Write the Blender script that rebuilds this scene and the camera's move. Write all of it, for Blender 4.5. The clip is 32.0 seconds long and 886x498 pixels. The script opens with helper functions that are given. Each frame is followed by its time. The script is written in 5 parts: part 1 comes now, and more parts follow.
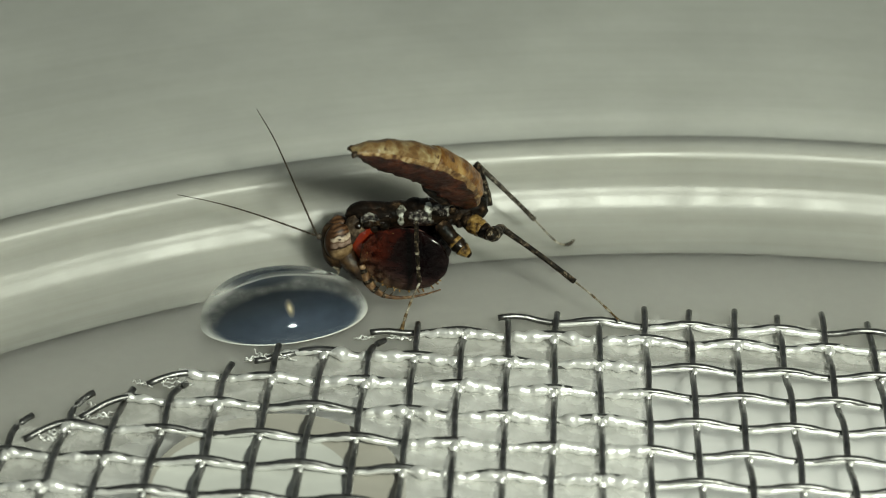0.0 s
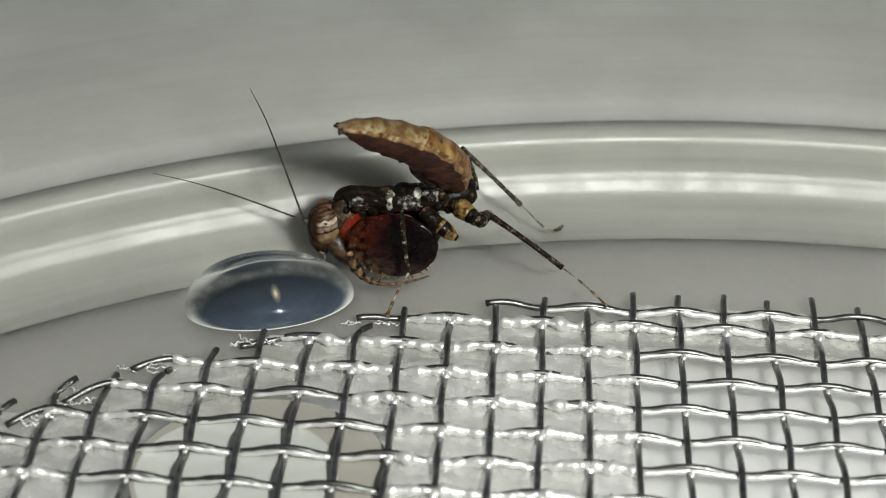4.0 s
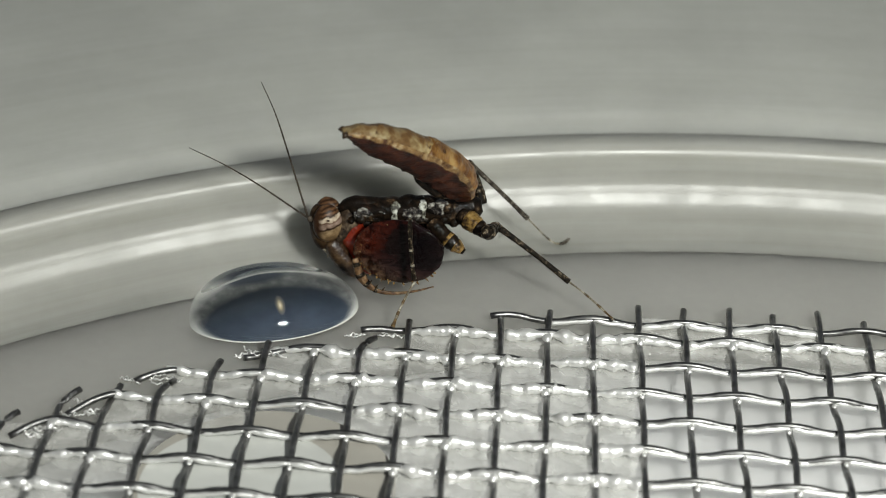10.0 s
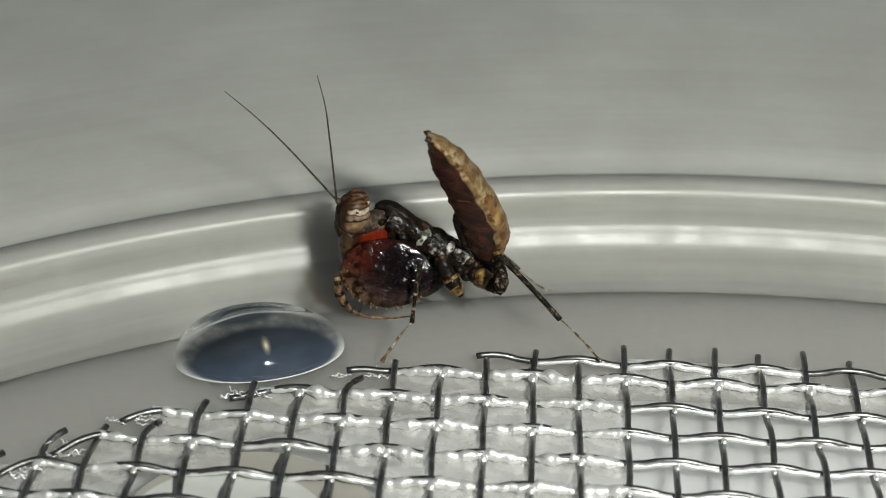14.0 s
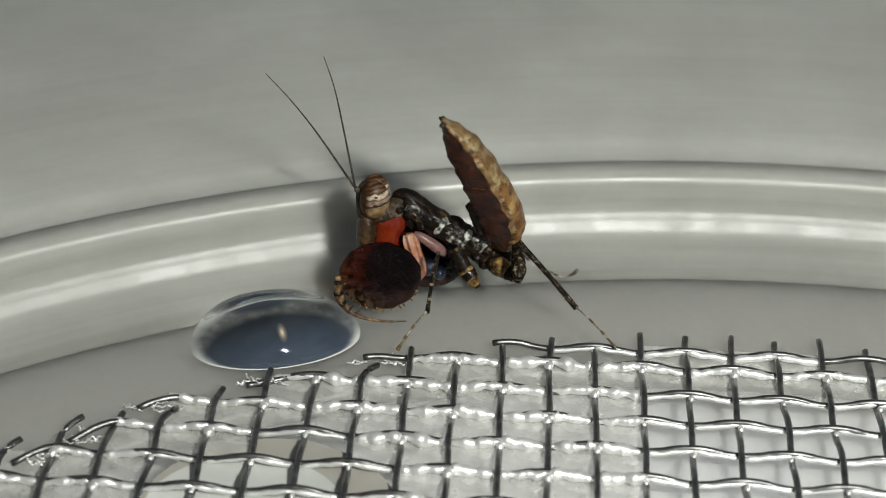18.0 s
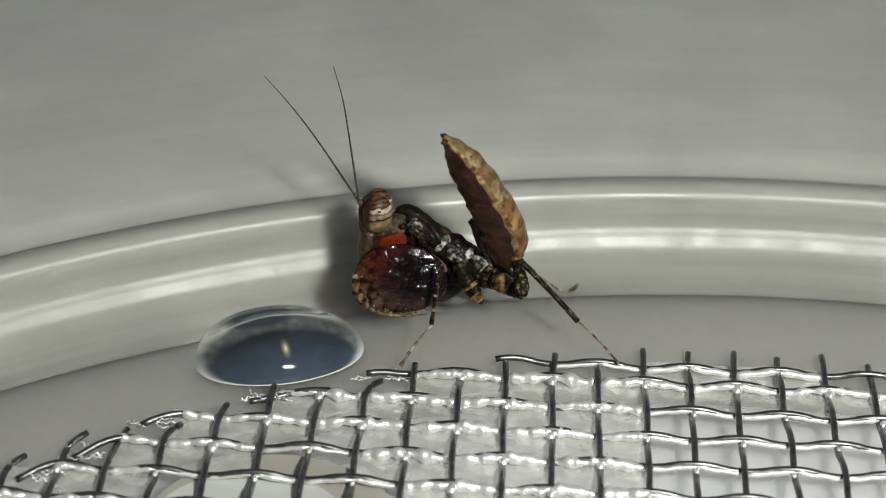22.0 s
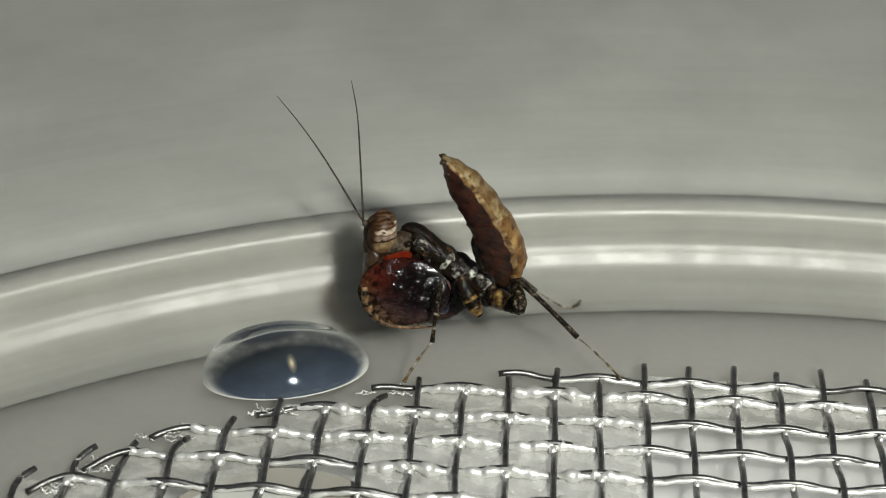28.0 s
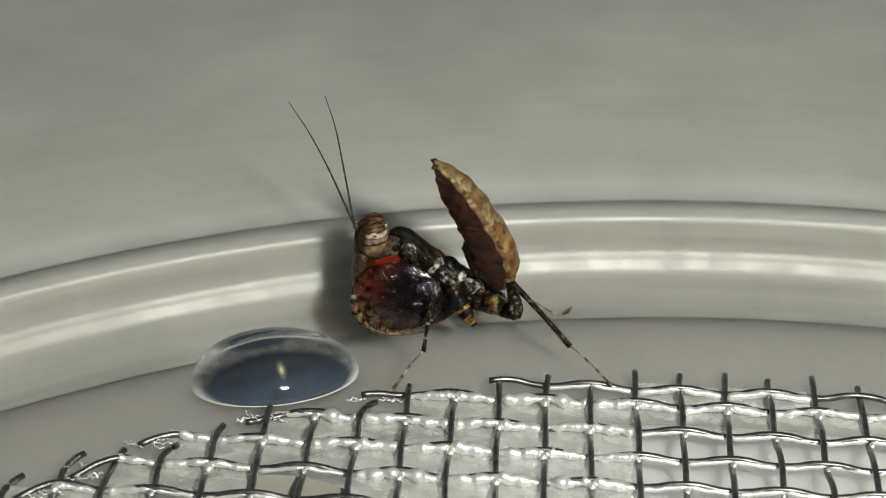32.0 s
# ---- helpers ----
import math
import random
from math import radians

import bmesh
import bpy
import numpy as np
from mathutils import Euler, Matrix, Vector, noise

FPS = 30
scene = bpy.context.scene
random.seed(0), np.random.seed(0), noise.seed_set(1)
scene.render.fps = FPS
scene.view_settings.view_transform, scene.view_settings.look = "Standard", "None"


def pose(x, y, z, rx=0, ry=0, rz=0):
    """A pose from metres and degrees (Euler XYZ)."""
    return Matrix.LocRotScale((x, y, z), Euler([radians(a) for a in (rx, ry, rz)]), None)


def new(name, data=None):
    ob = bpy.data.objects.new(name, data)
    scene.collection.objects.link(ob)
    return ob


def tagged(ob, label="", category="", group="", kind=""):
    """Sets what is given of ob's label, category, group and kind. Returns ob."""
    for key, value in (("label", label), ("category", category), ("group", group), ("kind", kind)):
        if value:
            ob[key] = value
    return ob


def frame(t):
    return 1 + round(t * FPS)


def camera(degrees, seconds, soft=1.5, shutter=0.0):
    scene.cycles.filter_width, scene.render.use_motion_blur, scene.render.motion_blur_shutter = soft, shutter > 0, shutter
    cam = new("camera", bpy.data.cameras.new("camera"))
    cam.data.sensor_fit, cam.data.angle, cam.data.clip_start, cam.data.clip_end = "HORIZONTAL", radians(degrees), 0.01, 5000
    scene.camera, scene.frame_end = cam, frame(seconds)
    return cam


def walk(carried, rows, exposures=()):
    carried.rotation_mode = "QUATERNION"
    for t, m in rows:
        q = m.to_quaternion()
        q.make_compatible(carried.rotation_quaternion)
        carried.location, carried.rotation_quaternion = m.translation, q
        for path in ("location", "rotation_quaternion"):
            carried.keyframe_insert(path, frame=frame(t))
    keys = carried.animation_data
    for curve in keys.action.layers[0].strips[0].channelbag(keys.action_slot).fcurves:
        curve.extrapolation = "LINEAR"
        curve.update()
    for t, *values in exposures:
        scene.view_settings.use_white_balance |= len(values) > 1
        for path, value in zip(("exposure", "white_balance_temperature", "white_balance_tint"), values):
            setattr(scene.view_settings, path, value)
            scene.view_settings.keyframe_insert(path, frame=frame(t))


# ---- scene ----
# A small mantis drinks from a drop of water in a round white plastic lid with a glued wire screen.
# Lengths below are written in millimetres and scaled by MM.
from mathutils.bvhtree import BVHTree

MM = 0.001
cam = camera(25.25, 32.0, soft=0.95)
cam.data.dof.use_dof = True
cam.data.dof.focus_distance = 0.0645
cam.data.dof.aperture_fstop = 95
walk(cam, [
    (0, pose(0.000464, -0.057384, 0.037086, 58.292, -0.766, 0.491)),
    (0.5, pose(0.000441, -0.057252, 0.036947, 58.234, -0.864, 0.351)),
    (1, pose(0.000501, -0.057389, 0.036941, 58.202, -0.894, 0.342)),
    (1.5, pose(0.000725, -0.057259, 0.036867, 58.251, -0.952, 0.265)),
    (2, pose(0.000855, -0.057211, 0.036762, 58.287, -0.926, 0.348)),
    (2.5, pose(0.000727, -0.057158, 0.036696, 58.102, -0.945, 0.310)),
    (3, pose(0.000631, -0.057201, 0.036753, 58.128, -0.898, 0.343)),
    (3.5, pose(0.000707, -0.057032, 0.036593, 58.066, -0.911, 0.335)),
    (5.5, pose(0.000648, -0.057083, 0.036575, 58.119, -0.827, 0.635)),
    (6, pose(0.000624, -0.057085, 0.036632, 58.034, -0.836, 0.670)),
    (6.5, pose(0.000623, -0.057072, 0.036594, 58.250, -0.833, 0.640)),
    (7, pose(0.000529, -0.056935, 0.036643, 58.257, -1.041, 0.403)),
    (7.5, pose(0.000612, -0.056994, 0.036432, 58.485, -1.020, 0.408)),
    (8, pose(0.000706, -0.056848, 0.036478, 58.309, -1.009, 0.488)),
    (8.5, pose(0.000634, -0.056973, 0.036500, 58.373, -1.028, 0.560)),
    (9, pose(0.000620, -0.057000, 0.036466, 58.410, -0.999, 0.644)),
    (9.5, pose(0.000606, -0.056912, 0.036444, 58.410, -1.047, 0.593)),
    (10, pose(0.000553, -0.056909, 0.036470, 58.445, -1.083, 0.504)),
    (10.5, pose(0.000677, -0.056941, 0.036424, 58.415, -1.081, 0.482)),
    (11, pose(0.000652, -0.057047, 0.036406, 58.678, -1.123, 0.433)),
    (11.5, pose(0.000769, -0.056947, 0.036556, 58.742, -1.139, 0.427)),
    (12, pose(0.000635, -0.056915, 0.036847, 59.193, -1.173, 0.470)),
    (12.5, pose(0.000670, -0.057092, 0.036789, 59.407, -1.082, 0.508)),
    (13, pose(0.000726, -0.057121, 0.036576, 59.595, -1.124, 0.438)),
    (13.5, pose(0.000682, -0.056941, 0.036570, 59.527, -1.231, 0.233)),
    (15.5, pose(0.000648, -0.057268, 0.036731, 59.678, -1.195, 0.325)),
    (16, pose(0.000477, -0.057428, 0.036784, 59.551, -1.174, 0.457)),
    (16.5, pose(0.000417, -0.057351, 0.036875, 59.410, -1.137, 0.521)),
    (17, pose(0.000594, -0.057411, 0.036745, 59.533, -1.088, 0.559)),
    (17.5, pose(0.000404, -0.057285, 0.036660, 59.315, -1.182, 0.481)),
    (18, pose(0.000442, -0.056918, 0.036616, 59.134, -1.137, 0.496)),
    (18.5, pose(0.000509, -0.057158, 0.036779, 59.514, -1.015, 0.510)),
    (19, pose(0.000531, -0.057135, 0.036834, 59.488, -1.032, 0.550)),
    (19.5, pose(0.000596, -0.057296, 0.036719, 59.616, -0.945, 0.631)),
    (20, pose(0.000576, -0.057197, 0.036847, 59.529, -1.030, 0.604)),
    (20.5, pose(0.000733, -0.057374, 0.036668, 59.646, -0.920, 0.700)),
    (21, pose(0.000467, -0.057300, 0.036662, 59.608, -1.040, 0.504)),
    (21.5, pose(0.000644, -0.057209, 0.036823, 59.586, -0.967, 0.656)),
    (22, pose(0.000342, -0.056994, 0.036803, 59.489, -1.079, 0.469)),
    (22.5, pose(0.000600, -0.057157, 0.036798, 59.844, -1.058, 0.487)),
    (23, pose(0.000615, -0.057153, 0.036883, 59.632, -1.019, 0.516)),
    (23.5, pose(0.000551, -0.057340, 0.036821, 59.821, -0.991, 0.479)),
    (24, pose(0.000496, -0.057315, 0.036768, 59.769, -1.058, 0.429)),
    (24.5, pose(0.000510, -0.057524, 0.036922, 59.907, -1.020, 0.494)),
    (25, pose(0.000769, -0.057435, 0.036933, 59.866, -0.872, 0.638)),
    (25.5, pose(0.000495, -0.057448, 0.037044, 59.819, -0.954, 0.584)),
    (27.5, pose(0.000480, -0.057765, 0.037211, 60.014, -0.999, 0.655)),
    (28, pose(0.000450, -0.057815, 0.037253, 59.985, -1.000, 0.664)),
    (28.5, pose(0.000604, -0.057840, 0.037040, 60.202, -0.972, 0.600)),
    (29, pose(0.000629, -0.057798, 0.037092, 60.036, -0.926, 0.769)),
    (29.5, pose(0.000620, -0.057959, 0.036913, 60.316, -0.885, 0.788)),
    (30, pose(0.000565, -0.057865, 0.036935, 60.175, -0.912, 0.727)),
    (30.5, pose(0.000581, -0.057815, 0.037118, 60.149, -0.928, 0.770)),
    (31, pose(0.000604, -0.057874, 0.036927, 60.366, -0.911, 0.676)),
    (31.5, pose(0.000590, -0.057905, 0.037035, 60.358, -0.908, 0.697)),
    (32, pose(0.000600, -0.057691, 0.037090, 60.243, -1.076, 0.528)),
], [(0, 0.0, 6640, -3), (1.2, 0.0, 6500, 4), (2, 0.01, 6440, 6), (3, 0.02, 6350, 8.5), (6, 0.03, 6310, 9.5), (13, 0.0, 6300, 9.5), (25, -0.02, 6360, 9.5), (29, -0.02, 6500, 8), (32, -0.03, 6540, 7.5)])

# ---- light: the torch beside the lens, and a dim room ----
world = bpy.data.worlds.new("room")
world.use_nodes = True
scene.world = world
world.node_tree.nodes["Background"].inputs["Color"].default_value = (0.88, 0.92, 0.95, 1)
world.node_tree.nodes["Background"].inputs["Strength"].default_value = 0.13
torch = new("torch_light", bpy.data.lights.new("torch_light", "POINT"))
torch.data.energy = 0.240
torch.data.color = (0.985, 0.975, 0.89)
torch.data.shadow_soft_size = 0.0040
torch.matrix_world = pose(0.0245, -0.0535, 0.0440)


# ---- materials ----
def material(name, rough=0.5, metal=0.0, spec=0.5, coat=0.0, trans=0.0, ior=1.45):
    m = bpy.data.materials.new(name)
    m.use_nodes = True
    b = m.node_tree.nodes["Principled BSDF"]
    b.inputs["Roughness"].default_value = rough
    b.inputs["Metallic"].default_value = metal
    b.inputs["Specular IOR Level"].default_value = spec
    b.inputs["Coat Weight"].default_value = coat
    b.inputs["Coat Roughness"].default_value = 0.06
    b.inputs["Transmission Weight"].default_value = trans
    b.inputs["IOR"].default_value = ior
    return m, m.node_tree, b


def node(tree, kind, **values):
    n = tree.nodes.new(kind)
    for k, v in values.items():
        n.inputs[k.replace("_", " ")].default_value = v
    return n


def ramp(tree, source, stops):
    r = tree.nodes.new("ShaderNodeValToRGB")
    e = r.color_ramp.elements
    while len(e) < len(stops):
        e.new(0.5)
    for el, (p, c) in zip(e, stops):
        el.position, el.color = p, (*c, 1)
    tree.links.new(source, r.inputs["Fac"])
    return r.outputs["Color"]


def coords(tree, which="Object"):
    return tree.nodes.new("ShaderNodeTexCoord").outputs[which]


def grain(tree, per_mm, detail=4.0, rough=0.55, which="Object", distortion=0.0):
    n = node(tree, "ShaderNodeTexNoise", Scale=per_mm * 1000, Detail=detail, Roughness=rough, Distortion=distortion)
    tree.links.new(coords(tree, which), n.inputs["Vector"])
    return n.outputs["Fac"]


def mixed(tree, fac, a, b, mode="MIX"):
    n = tree.nodes.new("ShaderNodeMix")
    n.data_type, n.blend_type = "RGBA", mode
    for value, socket in ((fac, n.inputs[0]), (a, n.inputs[6]), (b, n.inputs[7])):
        if isinstance(value, (float, int)):
            socket.default_value = value
        elif isinstance(value, tuple):
            socket.default_value = (*value, 1)
        else:
            tree.links.new(value, socket)
    return n.outputs[2]


def bump(tree, b, height, strength, distance):
    n = node(tree, "ShaderNodeBump", Strength=strength, Distance=distance * MM)
    tree.links.new(height, n.inputs["Height"])
    tree.links.new(n.outputs["Normal"], b.inputs["Normal"])
    tree.links.new(n.outputs["Normal"], b.inputs["Coat Normal"])


def along(tree, axis):
    s = tree.nodes.new("ShaderNodeSeparateXYZ")
    tree.links.new(coords(tree), s.inputs[0])
    return s.outputs[axis]


def scaled(tree, source, low, high, to_low=0.0, to_high=1.0):
    n = tree.nodes.new("ShaderNodeMapRange")
    for i, v in enumerate((low, high, to_low, to_high)):
        n.inputs[1 + i].default_value = v
    tree.links.new(source, n.inputs[0])
    return n.outputs[0]


CX, CY, R0 = 10.07, -42.30, 44.87    # the lid's middle and the radius of its floor


def rings_round(tree, per_mm):
    """A grain drawn out round the lid's middle, like the marks of a turned mould."""
    v = node(tree, "ShaderNodeVectorMath")
    v.operation = "MULTIPLY_ADD"
    tree.links.new(coords(tree), v.inputs[0])
    v.inputs[1].default_value = (1, 1, 0)
    v.inputs[2].default_value = (-CX * MM, -CY * MM, 0)
    ln = tree.nodes.new("ShaderNodeVectorMath")
    ln.operation = "LENGTH"
    tree.links.new(v.outputs[0], ln.inputs[0])
    sep, com = tree.nodes.new("ShaderNodeSeparateXYZ"), tree.nodes.new("ShaderNodeCombineXYZ")
    tree.links.new(coords(tree), sep.inputs[0])
    tree.links.new(ln.outputs["Value"], com.inputs[0])
    tree.links.new(sep.outputs[2], com.inputs[1])
    stretch = node(tree, "ShaderNodeMath")
    stretch.operation = "MULTIPLY"
    tree.links.new(sep.outputs[0], stretch.inputs[0])
    stretch.inputs[1].default_value = 0.035
    tree.links.new(stretch.outputs[0], com.inputs[2])
    n = node(tree, "ShaderNodeTexNoise", Scale=per_mm * 1000, Detail=4.0, Roughness=0.6)
    tree.links.new(com.outputs[0], n.inputs["Vector"])
    return n.outputs["Fac"]


def plastic(name, colour, rough, mottle=0.06, depth=0.0, spec=0.5, relief=0.12, turned=0.0):
    m, t, b = material(name, rough=rough, spec=spec)
    b.inputs["Subsurface Weight"].default_value = 1.0 if depth else 0.0
    b.inputs["Subsurface Radius"].default_value = (1.0, 1.0, 1.0)
    b.inputs["Subsurface Scale"].default_value = depth * MM
    c = ramp(t, grain(t, 0.16, 3.0), [(0.3, tuple(v * (1 - mottle) for v in colour)), (0.7, tuple(min(1, v * (1 + mottle)) for v in colour))])
    fine = ramp(t, grain(t, 2.2, 4.0), [(0.35, (0.97, 0.97, 0.97)), (0.65, (1, 1, 1))])
    t.links.new(mixed(t, 1.0, c, fine, "MULTIPLY"), b.inputs["Base Color"])
    t.links.new(scaled(t, grain(t, 0.7), 0.3, 0.7, rough - 0.05, rough + 0.06), b.inputs["Roughness"])
    if turned:
        lines = rings_round(t, 2.6)
        c = b.inputs["Base Color"].links[0].from_socket
        t.links.new(mixed(t, 1.0, c, ramp(t, lines, [(0.32, (1 - turned, 1 - turned, 1 - turned * 1.2)), (0.66, (1, 1, 1))]), "MULTIPLY"), b.inputs["Base Color"])
        height = node(t, "ShaderNodeMath")
        height.operation = "MULTIPLY_ADD"
        t.links.new(lines, height.inputs[0])
        height.inputs[1].default_value = turned * 0.9
        t.links.new(grain(t, 0.5, 3.0), height.inputs[2])
        bump(t, b, height.outputs[0], relief, 0.15)
    else:
        bump(t, b, grain(t, 0.5, 3.0), relief, 0.15)
    return m


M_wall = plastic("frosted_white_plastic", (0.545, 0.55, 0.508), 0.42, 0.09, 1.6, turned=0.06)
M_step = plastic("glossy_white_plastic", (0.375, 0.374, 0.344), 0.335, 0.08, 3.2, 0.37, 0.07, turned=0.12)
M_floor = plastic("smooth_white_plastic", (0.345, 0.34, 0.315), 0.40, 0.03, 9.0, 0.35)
M_paper = plastic("pale_vent_sheet", (0.92, 0.92, 0.90), 0.4, 0.14, 1.9)
# pale tone for the bright rim of light round the drop's foot
M_caustic_rim = plastic("painted_caustic_rim", (0.54, 0.54, 0.50), 0.5, 0.12)
M_bare = plastic("brownish_bare_plastic", (0.36, 0.345, 0.305), 0.4, 0.05)
M_opening = plastic("pale_opening_tone", (0.54, 0.55, 0.52), 0.35, 0.14)
M_table = plastic("dull_table_top", (0.16, 0.15, 0.14), 0.6)


def wire_metal(name, grooves, tone, rough, relief):
    """Drawn steel wire: dark, with fine grooves along its length that spread the gloss round it."""
    m, t, b = material(name, rough=0.3, metal=1.0)
    c = ramp(t, grain(t, 3.0, 5.0), [(p, (v * tone, v * tone, v * tone * 0.98)) for p, v in ((0.3, 0.10), (0.62, 0.20), (0.8, 0.30))])
    t.links.new(c, b.inputs["Base Color"])
    t.links.new(scaled(t, grain(t, 6.0), 0.3, 0.7, rough, rough + 0.09), b.inputs["Roughness"])
    v = t.nodes.new("ShaderNodeVectorMath")
    v.operation = "MULTIPLY"
    t.links.new(coords(t), v.inputs[0])
    v.inputs[1].default_value = grooves
    n = node(t, "ShaderNodeTexNoise", Scale=1000, Detail=2.0, Roughness=0.5)
    t.links.new(v.outputs[0], n.inputs["Vector"])
    bump(t, b, n.outputs["Fac"], relief, 0.04)
    return m


DROP_A, DROP_B = 2.839, 1.617


def drop_inside_mat():
    """The drop's inside painted as colour: dark bluish, greyish behind, with a dark reflection at its far edge."""
    m, t, b = material("painted_drop_inside", rough=0.4, spec=0.2)

    def oval_mask(centre, half, soft, warp):
        v = t.nodes.new("ShaderNodeVectorMath")
        v.operation = "MULTIPLY_ADD"
        t.links.new(coords(t), v.inputs[0])
        v.inputs[1].default_value = (1000 / (DROP_A * half[0]), 1000 / (DROP_B * half[1]), 0)
        v.inputs[2].default_value = (-centre[0] / half[0], -centre[1] / half[1], 0)
        ln = t.nodes.new("ShaderNodeVectorMath")
        ln.operation = "LENGTH"
        t.links.new(v.outputs[0], ln.inputs[0])
        add = t.nodes.new("ShaderNodeMath")
        t.links.new(ln.outputs["Value"], add.inputs[0])
        t.links.new(scaled(t, grain(t, 1.1, 4.0), 0.2, 0.8, -warp, warp), add.inputs[1])
        return scaled(t, add.outputs[0], 1 - soft, 1 + soft)

    # grey refraction behind the dark part and the bright rim, both painted in
    refracted = ramp(t, grain(t, 2.4, 5.0, 0.6), [(0.34, (0.13, 0.138, 0.142)), (0.5, (0.20, 0.205, 0.20)), (0.66, (0.33, 0.33, 0.315))])
    refracted = mixed(t, oval_mask((0.02, 0.0), (0.88, 0.98), 0.05, 0.04), refracted, (0.50, 0.50, 0.47))
    # the dark look of the drop's inside, put into the colour
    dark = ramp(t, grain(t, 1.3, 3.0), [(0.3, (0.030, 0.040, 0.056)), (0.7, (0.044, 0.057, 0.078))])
    c = mixed(t, oval_mask((0.0, -0.19), (0.845, 0.82), 0.07, 0.04), dark, refracted)
    # painted dark reflection near the drop's far edge
    c = mixed(t, oval_mask((-0.14, 0.96), (0.40, 0.20), 0.25, 0.10), (0.05, 0.062, 0.082), c)
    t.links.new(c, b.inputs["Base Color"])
    return m


M_drop_inside = drop_inside_mat()


def glint_mat():
    """The drop's warm caustic glint painted as a yellowish speck, cream in its middle and darker round it."""
    m, t, b = material("painted_caustic_glint", rough=0.35, spec=0.4)
    v = node(t, "ShaderNodeVectorMath")
    v.operation = "MULTIPLY_ADD"
    t.links.new(coords(t), v.inputs[0])
    v.inputs[1].default_value = (1000 / 0.17, 1000 / 0.50, 0)
    v.inputs[2].default_value = (-0.16 / 0.17, -0.20 / 0.50, 0)
    ln = t.nodes.new("ShaderNodeVectorMath")
    ln.operation = "LENGTH"
    t.links.new(v.outputs[0], ln.inputs[0])
    t.links.new(ramp(t, ln.outputs["Value"], [(0.05, (0.80, 0.70, 0.50)), (0.28, (0.46, 0.38, 0.24)), (0.55, (0.16, 0.145, 0.115)), (0.95, (0.042, 0.053, 0.072))]), b.inputs["Base Color"])
    return m


M_glint = glint_mat()
M_wire_across, M_wire_along = wire_metal("steel_wire_across", (0.5, 18, 18), 1.0, 0.34, 0.3), wire_metal("steel_wire_along", (22, 0.5, 22), 1.45, 0.29, 0.9)


def glue_mat(name, clear, rough, relief, shine=0.07):
    m, t, b = material(name, rough=rough, spec=0.6, ior=1.6)
    b.inputs["Base Color"].default_value = (0.95, 0.95, 0.90, 1)
    clearness = t.nodes.new("ShaderNodeBsdfTransparent")
    mix = t.nodes.new("ShaderNodeMixShader")
    t.links.new(scaled(t, grain(t, 1.6, 4.0), 0.32, 0.68, clear - 0.12, clear + 0.12), mix.inputs[0])
    gloss = node(t, "ShaderNodeBsdfGlossy", Roughness=rough)
    add = t.nodes.new("ShaderNodeMixShader")
    add.inputs[0].default_value = shine
    t.links.new(b.outputs[0], mix.inputs[1])
    t.links.new(clearness.outputs[0], mix.inputs[2])
    t.links.new(mix.outputs[0], add.inputs[1])
    t.links.new(gloss.outputs[0], add.inputs[2])
    t.links.new(add.outputs[0], t.nodes["Material Output"].inputs["Surface"])
    bump(t, b, grain(t, 1.7, 4.0, 0.55, distortion=1.4), relief, 0.2)
    t.links.new(b.inputs["Normal"].links[0].from_socket, gloss.inputs["Normal"])
    return m


M_glue = glue_mat("clear_hot_glue", 0.70, 0.13, 0.32, 0.10)
M_bead = glue_mat("glossy_hot_glue", 0.12, 0.40, 0.24, 0.66)

M_water = bpy.data.materials.new("water")
M_water.use_nodes = True
wt = M_water.node_tree
wb = wt.nodes["Principled BSDF"]
wb.inputs["Base Color"].default_value = (0.68, 0.705, 0.73, 1)
wb.inputs["Roughness"].default_value = 0.03
wb.inputs["Transmission Weight"].default_value = 1.0
wb.inputs["IOR"].default_value = 1.333


def chitin(name, stops, per_mm, rough=0.35, coat=0.3, bump_height=0.03, detail=5.0, spec=0.25, tint=None, spots=None, spot_scale=5.0, spot_edge=(0.36, 0.42)):
    """Insect shell: colours that follow a grain, spots of a second grain, fine relief."""
    m, t, b = material(name, rough=rough, spec=spec, coat=coat)
    c = ramp(t, grain(t, per_mm, detail, 0.6), stops)
    if spots:
        mask = ramp(t, grain(t, spot_scale, 3.0, 0.5), [(spot_edge[0], (1, 1, 1)), (spot_edge[1], (0, 0, 0))])
        c = mixed(t, mask, c, spots)
    if tint:
        ln = t.nodes.new("ShaderNodeVectorMath")
        ln.operation = "LENGTH"
        t.links.new(coords(t), ln.inputs[0])
        c = mixed(t, 1.0, c, ramp(t, scaled(t, ln.outputs["Value"], tint[0] * MM, tint[1] * MM), [(0.0, tint[2]), (1.0, tint[3])]), "MULTIPLY")
    t.links.new(c, b.inputs["Base Color"])
    bump(t, b, grain(t, per_mm * 4, 4.0), 0.5, bump_height)
    return m


M_black = chitin("black_brown_shell", [(0.3, (0.003, 0.0025, 0.002)), (0.58, (0.009, 0.006, 0.004)), (0.78, (0.045, 0.024, 0.016))], 3.0, 0.42, 0.10, 0.05, spec=0.05)
M_mottled = chitin("mottled_grey_brown_shell", [(0.42, (0.004, 0.003, 0.002)), (0.57, (0.016, 0.010, 0.006)), (0.63, (0.090, 0.056, 0.030)), (0.74, (0.34, 0.31, 0.26))], 2.8, 0.3, 0.22, 0.05, spec=0.05)
M_pale = chitin("pale_band", [(0.38, (0.025, 0.022, 0.016)), (0.46, (0.20, 0.20, 0.16)), (0.56, (0.42, 0.43, 0.38)), (0.68, (0.58, 0.60, 0.55))], 4.5, 0.35, 0.3, 0.05)
